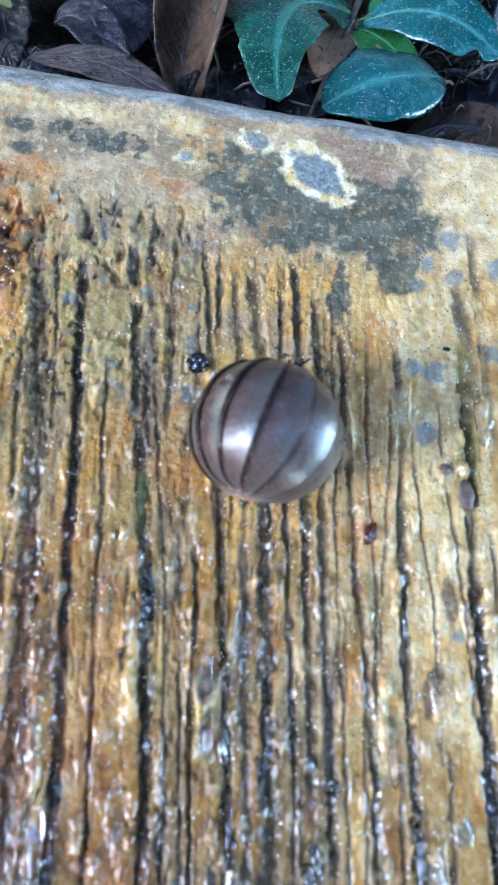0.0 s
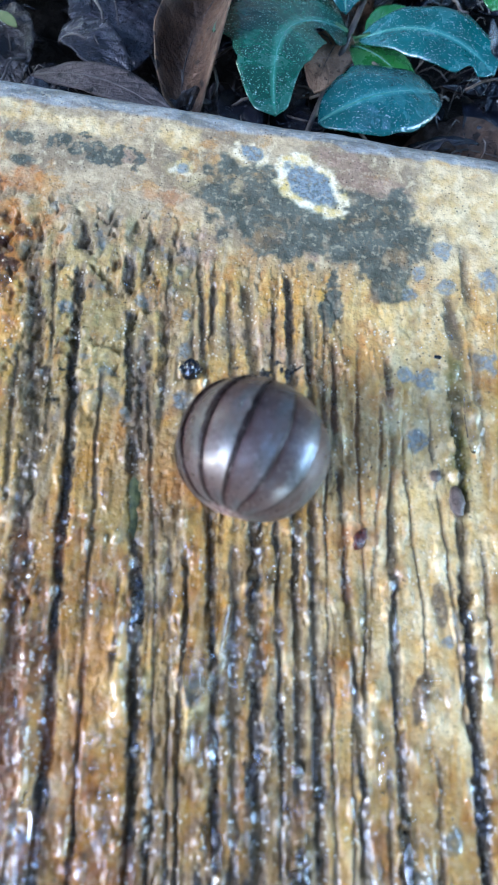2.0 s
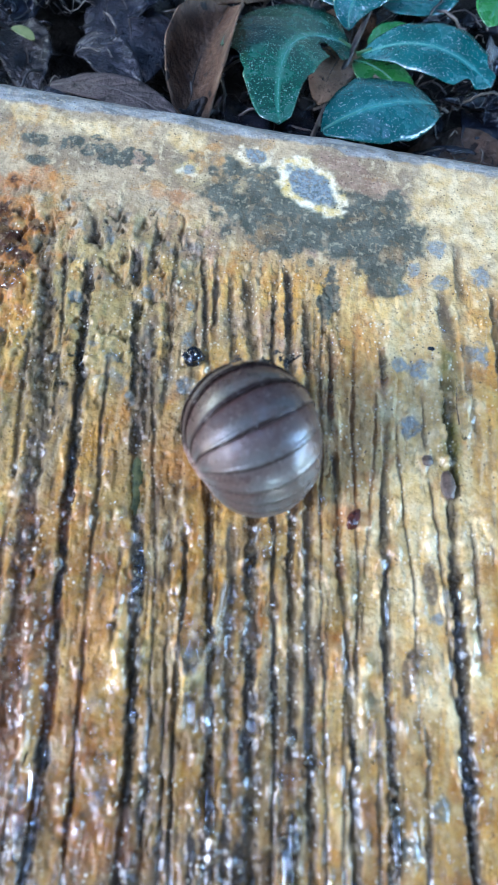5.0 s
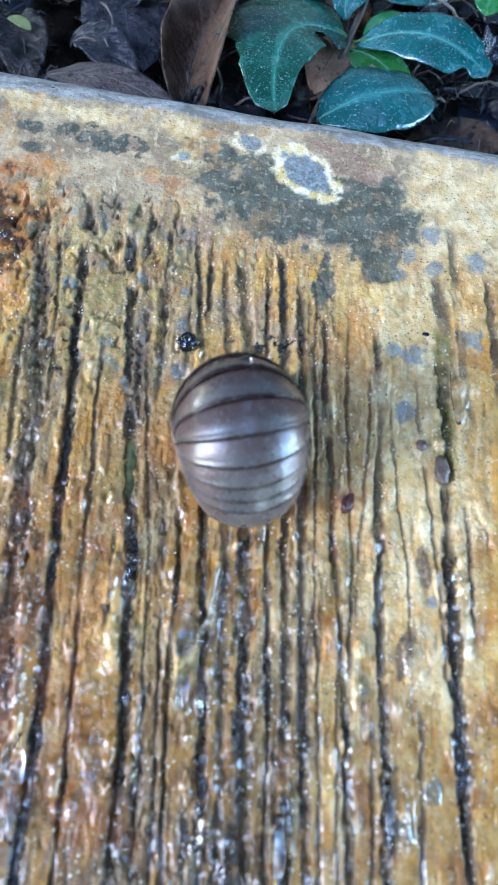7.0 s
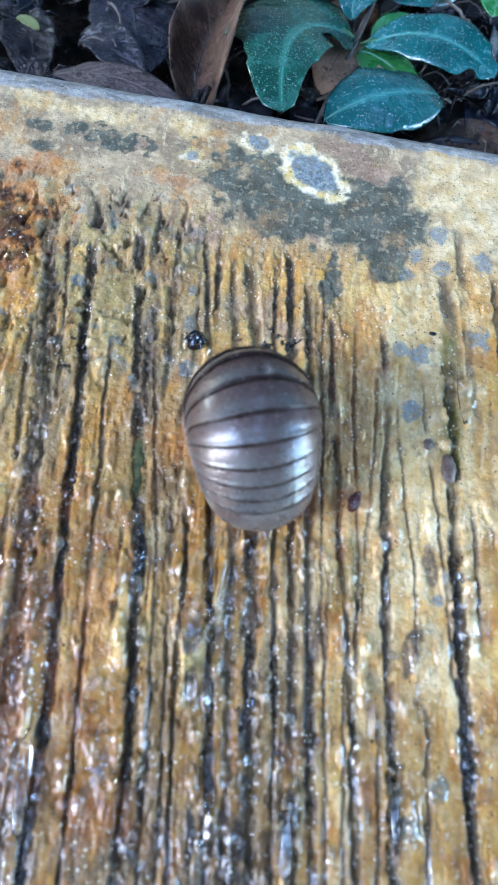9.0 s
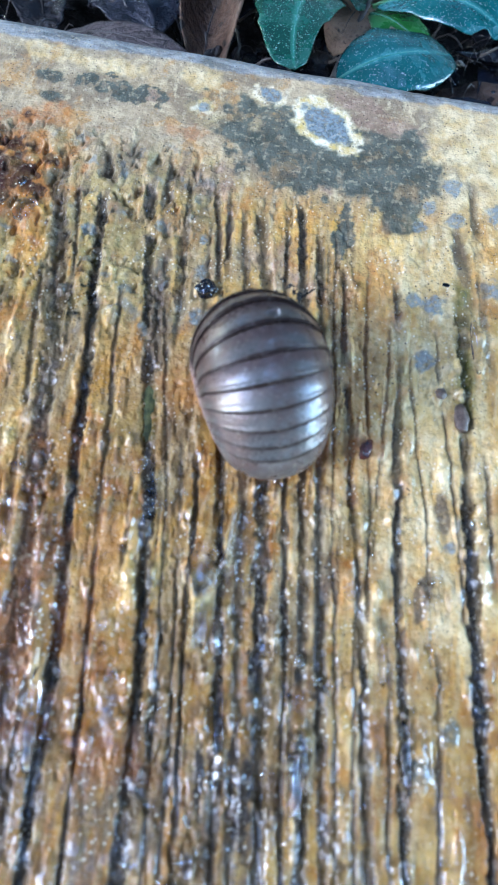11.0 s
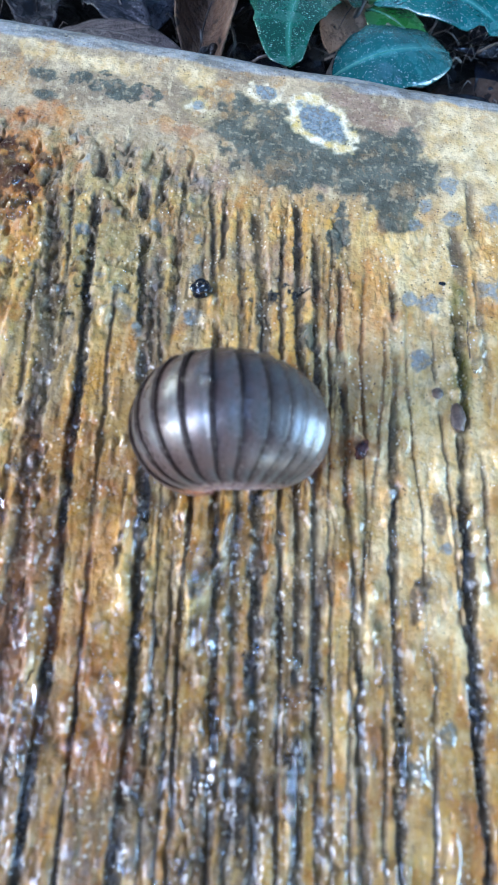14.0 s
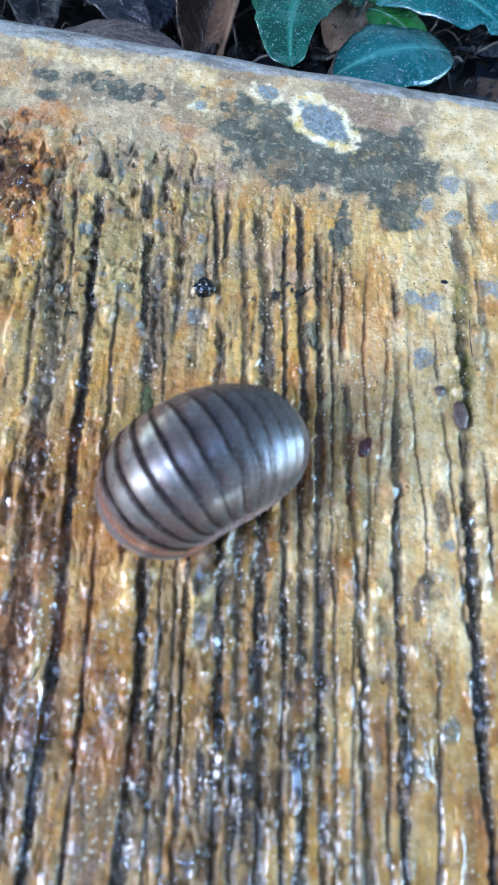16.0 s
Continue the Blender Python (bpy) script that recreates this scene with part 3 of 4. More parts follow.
    moss = np.maximum.reduce([ease(1 - np.abs(u - 50.5) / 3.5, 0, 0.7) * ease(y, 20, 34) * (1 - ease(y, 60, 68)) * ease(n(5, 160), 0.3, 0.5), ease(blot(x, y, -12.6, 20, 2.2, 6, 8, 0.5, 161, 3), 0, 0.3),
                              0.7 * ease(blot(x, y, 27, 55, 3, 6, 0, 0.8, 162, 3), 0, 0.4), 0.6 * ease(blot(x, y, 33, 8, 3, 8, 8, 0.9, 163, 3), 0, 0.4), 0.25 * ease(n(6, 164, 4, 2.5), 0.56, 0.66) * body])
    brown = np.maximum.reduce([ease(blot(x, y, 47, 10, 1.5, 5, 8, 0.5, 165, 3), 0, 0.3), ease(blot(x, y, 44.5, -6, 1.8, 6, -12, 0.6, 166, 3), 0, 0.3), 0.8 * ease(blot(x, y, 46.5, 70, 1.6, 9, 14, 0.5, 167, 3), 0, 0.3),
                               0.8 * ease(blot(x, y, -14.5, 38, 3.0, 14, 10, 0.7, 168, 4), 0, 0.4), 0.75 * ease(blot(x, y, 14, -20, 11, 40, 9, 0.9, 169, 5), 0.0, 0.6) * ease(n(3, 170, 3, 5.0), 0.4, 0.6)])
    brown = np.maximum(brown, 0.9 * ease(blot(x, y, -32, -28, 18, 36, 9, 0.8, 171, 6), 0.0, 0.5) * ease(n(2.6, 172, 3, 6.0), 0.34, 0.52))
    brown = np.maximum(brown, 0.65 * worn * ease(n(3, 180, 4, 2.2), 0.52, 0.62))
    brown = np.maximum(brown, ease(blot(x, y, 8, -52, 28, 20, 0, 0.8, 173, 6), 0.0, 0.5) * ease(n(2.6, 174, 3, 6.0), 0.36, 0.56))
    blue = np.maximum(blue, 0.6 * worn * ease(n(2.6, 181, 2), 0.68, 0.78))
    blue = np.maximum(blue, 0.8 * ease(blot(x, y, 4.6, -10, 2.2, 4.5, -8, 0.4, 182, 2), 0.0, 0.5))
    m["blue"] = blue
    moss = np.maximum(moss, 0.45 * worn * ease(n(2.5, 183, 3, 1.6), 0.50, 0.62))
    m["moss"], m["brown"] = moss, brown
    m["end"] = ease(y + 14 * (n(12, 125) - 0.5), 68, 90)
    # near-black along the deeper grooves, broken by noise, then specks and spots
    m["blackened"] = 0.85 * black * (1 - 0.7 * ease(y, 30, 72)) * ease(n(5, 129, 3, 2.5), 0.24, 0.5)
    m["blackened"] = np.maximum(m["blackened"], np.clip(0.65 * groove * ease(n(4, 130, 4, 3.0) + 0.07 * (1 - ease(y, -15, 30)), 0.54, 0.68) * ease(groove, 0.45, 0.8), 0, 1) * body)
    specks = ease(n(1.3, 131, 2), 0.60, 0.68) * np.maximum.reduce([ease(blot(x, y, 10, 52, 9, 5, 0, 0.6, 132), 0, 0.4), ease(blot(x, y, 16.5, -22.5, 3, 6, 0, 0.6, 133), 0, 0.4) * 1.5, ease(blot(x, y, -33, 42, 5, 8, 0, 0.6, 134), 0, 0.4)])
    m["blackened"] = np.maximum(m["blackened"], np.clip(specks, 0, 1))
    spots = np.maximum.reduce([blot(x, y, 16.3, -24, 1.5, 6, 8, 0.8, 135, 2), blot(x, y, 18, -46, 1.8, 9, 8, 0.9, 136, 2), blot(x, y, 12, 8, 1.6, 4, 8, 0.9, 137, 2), blot(x, y, 10, -40, 1.0, 9, 8, 0.9, 138, 2)])
    m["blackened"] = np.maximum(m["blackened"], 0.9 * ease(spots, 0.05, 0.4))
    m["wet"] = np.clip((ease(n(11, 140), 0.36, 0.56) * (0.30 + 0.70 * (1 - ease(y, 5, 70))) + 0.55 * (1 - ease(y, -45, 15))) * (1 - 0.75 * ease(u, 27, 33) * ease(y, -20, 0)) * (1 - 0.45 * ease(y, -5, 25)) * (1 - 0.85 * ease(y, 60, 82)) + 0.4 * groove * body, 0, 1)
    return z, m


def build_sleeper():
    xs = np.concatenate([np.linspace(-300, -90, 12)[:-1], np.arange(-90, 78, 0.24), np.linspace(78, 300, 12)])
    ys = np.concatenate([np.linspace(-500, -76, 14)[:-1], np.arange(-76, END - 6, 0.34), np.linspace(END - 6, END, 26)])
    X, Y = np.meshgrid(xs, ys, indexing="ij")
    Z, masks = board_fields(X, Y)
    # the end's outline is a little uneven
    Yw = Y + ease(Y, END - 5, END) * 1.3 * (value_noise(X / 16, Y * 0, 150, 4) - 0.5)
    verts = np.stack([X, Yw, Z], -1).reshape(-1, 3) / 1000
    nu, nv = X.shape
    i, j = np.meshgrid(np.arange(nu - 1), np.arange(nv - 1), indexing="ij")
    a = (i * nv + j).ravel()
    quads = np.stack([a, a + nv, a + nv + 1, a + 1], -1)
    # sides: the rim goes straight down
    rim = np.concatenate([np.arange(nu) * nv, (nu - 1) * nv + np.arange(1, nv), np.arange(nu - 2, -1, -1) * nv + nv - 1, np.arange(nv - 2, 0, -1)])
    low = verts[rim].copy()
    low[:, 2] = -0.07
    k = len(verts)
    nxt = np.roll(np.arange(len(rim)), -1)
    sides = np.stack([rim, k + np.arange(len(rim)), k + nxt, rim[nxt]], -1)
    verts = np.concatenate([verts, low])
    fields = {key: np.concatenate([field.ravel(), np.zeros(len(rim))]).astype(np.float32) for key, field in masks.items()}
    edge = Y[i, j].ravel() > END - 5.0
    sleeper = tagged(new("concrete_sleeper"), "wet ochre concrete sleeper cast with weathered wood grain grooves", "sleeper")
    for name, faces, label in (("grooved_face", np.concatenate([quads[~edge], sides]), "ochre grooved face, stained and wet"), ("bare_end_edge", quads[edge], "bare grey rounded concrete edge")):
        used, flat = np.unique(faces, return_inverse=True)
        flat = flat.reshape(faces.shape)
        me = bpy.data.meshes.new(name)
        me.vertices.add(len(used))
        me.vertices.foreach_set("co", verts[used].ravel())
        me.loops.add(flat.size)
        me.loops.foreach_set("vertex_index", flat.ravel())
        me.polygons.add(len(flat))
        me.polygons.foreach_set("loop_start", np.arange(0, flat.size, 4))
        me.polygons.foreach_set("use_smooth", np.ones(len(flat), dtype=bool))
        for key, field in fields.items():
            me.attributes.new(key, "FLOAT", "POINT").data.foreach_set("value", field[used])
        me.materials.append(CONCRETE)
        me.update(calc_edges=True)
        part(name, me, sleeper, label)
    return sleeper


def top_at(x, y):
    """Height of the sleeper's top in metres, at a place in metres."""
    z, _ = board_fields(np.array([x * 1000.0]), np.array([y * 1000.0]))
    return float(z[0]) / 1000


build_sleeper()


# ---- soil ----
def build_ground():
    near = np.concatenate([-np.geomspace(60, 0.32, 14), np.linspace(-0.3, 0.3, 121), np.geomspace(0.32, 60, 14)])
    X, Y = np.meshgrid(near, near + 0.12, indexing="ij")
    Z = -0.052 + 0.012 * (value_noise(X * 45, Y * 45, 200) - 0.5) + 0.006 * (value_noise(X * 200, Y * 200, 201) - 0.5)
    verts = np.stack([X, Y, Z], -1).reshape(-1, 3)
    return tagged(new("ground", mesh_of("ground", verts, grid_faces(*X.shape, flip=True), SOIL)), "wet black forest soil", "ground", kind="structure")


build_ground()


# ---- leaves ----
def bend(p0, p1, p2, s):
    p0, p1, p2 = (np.array(p, float) for p in (p0, p1, p2))
    s = s[:, None]
    return p0 * (1 - s) ** 2 + 2 * p1 * s * (1 - s) + p2 * s * s


def leaf_mesh(name, base, via, tip, left, right, material, fold=0.25, cup=0.0, wave=0.04, bites=(), full=0.55, blunt=0.6, seed=1, crumple=0.0, up=(0, 0, 1), rows=34, cols=15, thick=0.00035):
    """A leaf on a bent midrib from base to tip (mm), with its half-widths to the left and right, folded along the midrib, with bites (place along, side, reach, depth)."""
    s = np.linspace(0, 1, rows)
    mid = bend(base, via, tip, s)
    way = np.gradient(mid, axis=0)
    way /= np.linalg.norm(way, axis=1)[:, None]
    side = np.cross(np.array(up, float)[None], way)
    side /= np.linalg.norm(side, axis=1)[:, None]
    normal = np.cross(way, side)
    q = np.linspace(-1, 1, cols)
    shape = np.sin(np.pi * s ** (math.log(0.5) / math.log(full))) ** blunt
    wl, wr = left * shape, right * shape
    for at, where, reach, depth in bites:
        dent = 1 - depth * np.clip(1 - ((s - at) / reach) ** 2, 0, 1) ** 0.6
        if where > 0:
            wl = wl * dent
        else:
            wr = wr * dent
    rng = np.random.default_rng(seed)
    ph = rng.random(4) * 6.28
    edge_wave = wave * (np.sin(s * 17 + ph[0]) + 0.6 * np.sin(s * 31 + ph[1]))
    width = np.where(q[None] > 0, (wl * (1 + 0.25 * edge_wave))[:, None], (wr * (1 + 0.25 * np.roll(edge_wave, 5)))[:, None])
    across = q[None] * width
    lift = np.abs(across) * fold - cup * across ** 2 / max(left, right) + edge_wave[:, None] * np.abs(q[None]) ** 2 * max(left, right) * 0.5
    veins = np.abs(np.sin((s[:, None] * 9 - np.abs(q[None]) * 2.0) * np.pi)) ** 8
    lift = lift - 0.03 * veins * (np.abs(q[None]) > 0.02)
    P = mid[:, None] + side[:, None] * across[..., None] + normal[:, None] * lift[..., None]
    if crumple:
        P[..., 2] += crumple * (value_noise(P[..., 0] / 4.5 + seed, P[..., 1] / 4.5, seed, 3, 0.6) - 0.5) * 2
        P[..., 0] += 0.4 * crumple * (value_noise(P[..., 0] / 3 + seed, P[..., 1] / 3, seed + 1, 2) - 0.5) * 2
    rib = np.repeat((np.abs(q) < 0.08).astype(float)[None], rows, 0)
    me = mesh_of(name, P.reshape(-1, 3) / 1000, grid_faces(rows, cols), material, {"rib": rib.ravel(), "vein": veins.ravel()})
    return me


def thicken(ob, thick=0.0004):
    mod = ob.modifiers.new("thickness", "SOLIDIFY")
    mod.thickness, mod.offset = thick, 0
    return ob


def tube(name, points, radii, material, sides=8):
    """A bent rod through points (mm) with a radius at each."""
    pts = [Vector(p) / 1000 for p in points]
    verts, faces = [], []
    for i, p in enumerate(pts):
        way = (pts[min(i + 1, len(pts) - 1)] - pts[max(i - 1, 0)]).normalized()
        a = way.orthogonal().normalized()
        b = way.cross(a)
        for k in range(sides):
            t = 2 * math.pi * k / sides
            verts.append(p + (a * math.cos(t) + b * math.sin(t)) * radii[i] / 1000)
    for i in range(len(pts) - 1):
        for k in range(sides):
            faces.append((i * sides + k, i * sides + (k + 1) % sides, (i + 1) * sides + (k + 1) % sides, (i + 1) * sides + k))
    faces.append(tuple(range(sides))[::-1])
    faces.append(tuple((len(pts) - 1) * sides + k for k in range(sides)))
    return mesh_of(name, verts, faces, material)


def midrib(parent, base, via, tip, material, size=0.4):
    s = np.linspace(0.02, 0.93, 12)
    pts = bend(base, via, tip, s) + np.array([0, 0, 0.12])
    return part("midrib", tube("midrib", [tuple(p) for p in pts], [size * (1 - 0.75 * f) for f in s], material, 6), parent)


def build_plant():
    plant = tagged(new("seedling"), "glossy dark green seedling with white-specked leaves beside the sleeper", "plant")
    plant.location = (0, 0, 0)
    part("stem", tube("stem", [(9, 143, -46), (10.5, 147, -34), (14, 164, -33), (19, 184, -30), (22, 196, -27), (24, 206, -24)], [0.9, 0.9, 0.9, 1.0, 0.9, 0.7], STEM), plant, "dark woody stem")

    def leaf(*args, stalk=None, label="", **kw):
        ob = thicken(part("leaf", leaf_mesh("leaf", *args, **kw), plant, label))
        midrib(ob, *args[:3], RIB_GREEN)
        if stalk:
            part("leaf_stalk", tube("leaf_stalk", stalk, [0.8] * len(stalk), STEM_GREEN), ob)
        return ob

    leaf((18, 184, -29), (-9, 178, -15), (1, 134, -16), 11, 21, GREEN, fold=0.10, cup=0.25, full=0.44, blunt=0.34, seed=3, wave=0.02, bites=((0.25, 1, 0.13, 0.72), (0.66, -1, 0.05, 0.16), (0.74, -1, 0.04, 0.12), (0.90, -1, 0.28, 0.42), (0.95, 1, 0.25, 0.25)),
         label="broad dark green leaf with a chewed margin", stalk=[(19, 185, -30), (18, 184, -29), (14, 184, -27)])
    leaf((13, 143, -25), (28, 150, -14), (46.8, 163, -27), 15, 12.5, GREEN_BLUE, fold=0.10, cup=0.35, full=0.56, blunt=0.52, seed=5, label="oval blue-green shining leaf")
    leaf((22, 180, -28), (42, 182, -14), (62, 168, -22), 10.5, 12, GREEN_BLUE, fold=0.20, cup=0.20, full=0.58, blunt=0.5, seed=7, bites=((0.90, 1, 0.05, 0.4), (0.87, -1, 0.05, 0.45)),
         label="blue-green leaf with a notched tip", stalk=[(19, 185, -30), (21, 181, -28.5), (25, 181, -26)])
    leaf((22, 196, -27), (4, 206, -22), (-4, 222, -30), 9, 12, GREEN_BLUE, fold=0.2, cup=0.2, seed=9)
    leaf((17, 190, -28), (12, 200, -19), (34, 212, -24), 8, 8, GREEN_BLUE, fold=0.2, cup=0.2, seed=11)
    leaf((24, 204, -27), (42, 204, -26), (50, 226, -30), 11, 9, GREEN_BLUE, fold=0.2, cup=0.2, seed=12)
    leaf((20, 182, -32), (30, 176, -26), (41, 166, -32), 7, 9, GREEN_YOUNG, fold=0.1, cup=0.2, seed=13, label="small bright green leaf under the others")
    leaf((24, 183, -28), (27, 188, -25), (37, 193, -26), 4, 4, GREEN_YOUNG, fold=0.3, cup=0.1, seed=14)
    leaf((12, 140, -28), (22, 136, -25), (34, 134, -28), 4, 4, GREEN_YOUNG, fold=0.1, cup=0.1, seed=15)
    leaf((70, 206, -16), (58, 192, -8), (57, 180, -12), 8, 7, GREEN_YOUNG, fold=0.2, cup=0.2, seed=16, label="fresh light green leaf")
    part("side_stem", tube("side_stem", [(24, 206, -24), (50, 214, -22), (70, 206, -16)], [0.7, 0.7, 0.6], STEM_GREEN), plant)


build_plant()


def dead_leaf(base, via, tip, left, right, material, label, **kw):
    ob = thicken(new("dead_leaf", leaf_mesh("dead_leaf", base, via, tip, left, right, material, **kw)), 0.0005)
    midrib(ob, base, via, tip, RIB_BROWN, 0.45)
    return tagged(ob, label, "dead leaf", "leaf litter")


dead_leaf((-24, 139, -33), (-35, 163, -33), (-22, 188, -25), 9, 13, TAN, "brown dry leaf curled into a trough", fold=0.30, cup=-1.3, full=0.66, blunt=0.36, crumple=0.5, seed=21)
dead_leaf((-74, 152, -34), (-46, 146, -18), (-25, 131, -22), 5.5, 6, TAUPE, "flat taupe wet leaf behind the sleeper", fold=0.05, full=0.5, crumple=0.5, seed=22)
dead_leaf((-70, 168, -36), (-62, 172, -26), (-44, 150, -33), 8, 7, SLATE_LEAF, "dark wet leaf with a white-dotted midrib", fold=0.2, crumple=0.8, seed=23)
dead_leaf((-66, 206, -40), (-54, 190, -28), (-50, 164, -40), 16, 15, SLATE_LEAF, "large dark rotten leaf with pale decay patches", fold=0.1, cup=0.2, crumple=0.9, seed=24)
dead_leaf((-93, 178, -38), (-84, 172, -30), (-80, 150, -38), 8, 9, UMBER, "grey-brown folded leaf lying on the litter", fold=0.35, crumple=1.8, seed=25)
dead_leaf((-10, 205, -32), (-26, 200, -24), (-30, 186, -24), 9, 9, TAN, "brown leaf with dark holes", fold=0.1, seed=26)
dead_leaf((20, 193, -38), (14, 182, -28), (11, 161, -32), 7.5, 7.5, TAN_LIGHT, "tan dry leaf on the soil", fold=0.2, cup=0.2, seed=27)
dead_leaf((40, 150, -42), (56, 156, -33), (82, 150, -38), 12, 12, TAN, "brown leaf beside the sleeper", fold=0.06, crumple=1.8, seed=28)
dead_leaf((60, 180, -42), (70, 166, -34), (66, 148, -40), 8, 9, DARK, "dark rotten leaf in the litter", fold=0.2, crumple=1.8, seed=29)
dead_leaf((-12, 168, -42), (-10, 152, -28), (-8, 134, -34), 7, 7, DARK, "dark rotten leaf in the litter", fold=0.3, crumple=1.8, seed=30)
dead_leaf((10, 214, -40), (18, 204, -32), (24, 194, -40), 8, 8, TAN, "tan dry leaf on the soil", fold=0.2, crumple=1.8, seed=31)
scrap = thicken(new("leaf_scrap", leaf_mesh("leaf_scrap", (-89, 168.5, -29.5), (-85, 168.5, -28.2), (-80.5, 165, -29.5), 1.9, 1.9, PALE_BIT, fold=0.05, seed=33)))
tagged(scrap, "pale yellow-green scrap of leaf", "leaf scrap")

rng = random.Random(5)
for k in range(250):
    x, y = rng.uniform(-125, 100), rng.uniform(126, 235)
    if 0 < x < 62 and y < 200 and rng.random() < 0.6:
        continue
    a, size = rng.uniform(0, 6.28), rng.choice((4, 6, 8, 10, 13, 15)) * rng.uniform(0.8, 1.2)
    z = -50 + rng.uniform(0, 15) - (3 if y < 140 else 0)
    dx, dy = math.cos(a) * size, math.sin(a) * size
    kx, ky = -math.sin(a) * size * rng.uniform(-0.5, 0.5), math.cos(a) * size * rng.uniform(-0.5, 0.5)
    slim = rng.choice((0.15, 0.3, 0.45, 0.55))
    holes = [(rng.uniform(0.2, 0.9), rng.choice((-1, 1)), rng.uniform(0.05, 0.14), rng.uniform(0.3, 0.8)) for _ in range(rng.choice((0, 1, 2, 3)))]
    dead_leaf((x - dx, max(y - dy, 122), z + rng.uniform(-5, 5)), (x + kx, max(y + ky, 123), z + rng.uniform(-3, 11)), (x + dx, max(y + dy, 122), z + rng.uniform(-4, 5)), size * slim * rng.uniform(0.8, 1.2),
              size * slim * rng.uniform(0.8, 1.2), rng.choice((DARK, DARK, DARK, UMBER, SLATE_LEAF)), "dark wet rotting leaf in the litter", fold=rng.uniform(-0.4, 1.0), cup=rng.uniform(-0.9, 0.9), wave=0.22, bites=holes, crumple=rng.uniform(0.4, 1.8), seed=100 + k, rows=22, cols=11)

for k in range(60):
    x, y, a = rng.uniform(-110, 80), rng.uniform(126, 215), rng.uniform(0, 3.14)
    size = rng.uniform(8, 20)
    z = -36 + rng.uniform(-3, 6)
    pts = [(x + math.cos(a + 0.5 * math.sin(f * 3)) * size * (f - 0.5), max(121, y + math.sin(a + 0.4 * f) * size * (f - 0.5)), z + 4 * math.sin(f * 3.1)) for f in (0, 0.25, 0.5, 0.75, 1)]
    tagged(new("twig", tube("twig", pts, [rng.uniform(0.2, 0.5)] * 5, TWIG if rng.random() < 0.6 else STEM, 6)), "thin twig lying in the leaf litter", "twig", "twigs")


for k in range(110):
    x, y, a = rng.uniform(-105, 75), rng.uniform(124, 215), rng.uniform(0, 6.28)
    size, curl = rng.uniform(8, 26), rng.uniform(-2.2, 2.2)
    z = -37 + rng.uniform(-5, 7)
    pts, px, py = [], x, y
    for f in range(8):
        pts.append((px, max(121, py), z + 3 * math.sin(f * 0.9 + k)))
        px, py = px + math.cos(a + curl * f / 7) * size / 7, py + math.sin(a + curl * f / 7) * size / 7
    tagged(new("rootlet", tube("rootlet", pts, [rng.uniform(0.10, 0.26)] * 8, rng.choice((STEM, TWIG, SEED, STEM)), 5)), "thin curved rootlet in the leaf litter", "rootlet", "rootlets")


# ---- small things on the sleeper ----
def lump(name, x, y, rx, ry, rz, material, label, category, seed, rough=0.2, group="", sink=0.25):
    bm = bmesh.new()
    bmesh.ops.create_icosphere(bm, subdivisions=4 if rough > 0.3 else 3, radius=1)
    for v in bm.verts:
        d = 1 + rough * (noise.noise(v.co * 1.7 + Vector((seed, 0, 0))) + 0.5 * noise.noise(v.co * 4 + Vector((0, seed, 0))) + (0.35 * noise.noise(v.co * 9) if rough > 0.3 else 0))
        v.co = Vector((v.co.x * rx, v.co.y * ry, max(v.co.z, -0.6) * rz)) * d / 1000
    ob = new(name, from_bmesh(name, bm, material))
    ob.matrix_basis = pose(x / 1000, y / 1000, top_at(x / 1000, y / 1000) + rz * (0.6 - sink) / 1000, 0, 0, seed * 37)
    return tagged(ob, label, category, group)


lump("wet_lump", -6.9, 49.6, 2.2, 1.9, 1.5, SEED, "black glossy wet lump on the sleeper", "lump", 1, 0.35)
lump("wet_lump", 30.9, 20.6, 2.1, 1.2, 0.9, RUST_SEED, "red-brown glossy wet lump on the sleeper", "lump", 2, 0.32)
lump("pebble", 49.2, 31.0, 1.5, 3.2, 0.8, PEBBLE, "grey-brown pebble stuck in a groove", "pebble", 10, 0.2)
lump("pebble", 44.6, 35.4, 1.2, 1.2, 0.8, PEBBLE, "grey-brown pebble stuck in a groove", "pebble", 4, 0.2)
lump("grit", 43.8, 61.8, 0.9, 0.5, 0.4, SEED, "black grain of grit", "grit", 5)

MOSS = simple_material("dark_green_scrap", (0.035, 0.048, 0.012), (0.12, 0.12, 0.035), 0.5, 500)
lift = top_at(-0.0127, 0.020) * 1000 + 0.5
green_scrap = thicken(new("leaf_scrap", leaf_mesh("leaf_scrap", (-13.9, 26, lift - 0.3), (-12.0, 20, lift + 0.4), (-13.2, 13, lift - 0.5), 2.3, 2.3, MOSS, fold=-0.1, cup=0.2, wave=0.12, bites=((0.4, 1, 0.12, 0.5), (0.7, -1, 0.1, 0.4)), seed=34)))
tagged(green_scrap, "dark green leaf scrap stuck in a groove", "leaf scrap")

drops = random.Random(11)
for k in range(120):
    x, y = drops.uniform(-62, 58), min(drops.uniform(-60, 84), drops.uniform(-60, 84)) if drops.random() < 0.6 else drops.uniform(-60, 70)
    r = drops.uniform(0.35, 0.9) * (1.3 if y < 10 else 1)
    lump("water_drop", x, y, r, r * drops.uniform(0.9, 1.7), r * 0.55, WATER, "clear water drop on the sleeper", "water drop", 20 + k, 0.1, "water drops", 0.15)


lump("water_drop", -49.6, 61.6, 3.3, 2.8, 1.1, WATER, "large clear water drop on the sleeper", "water drop", 12, 0.1, "water drops", 0.2)


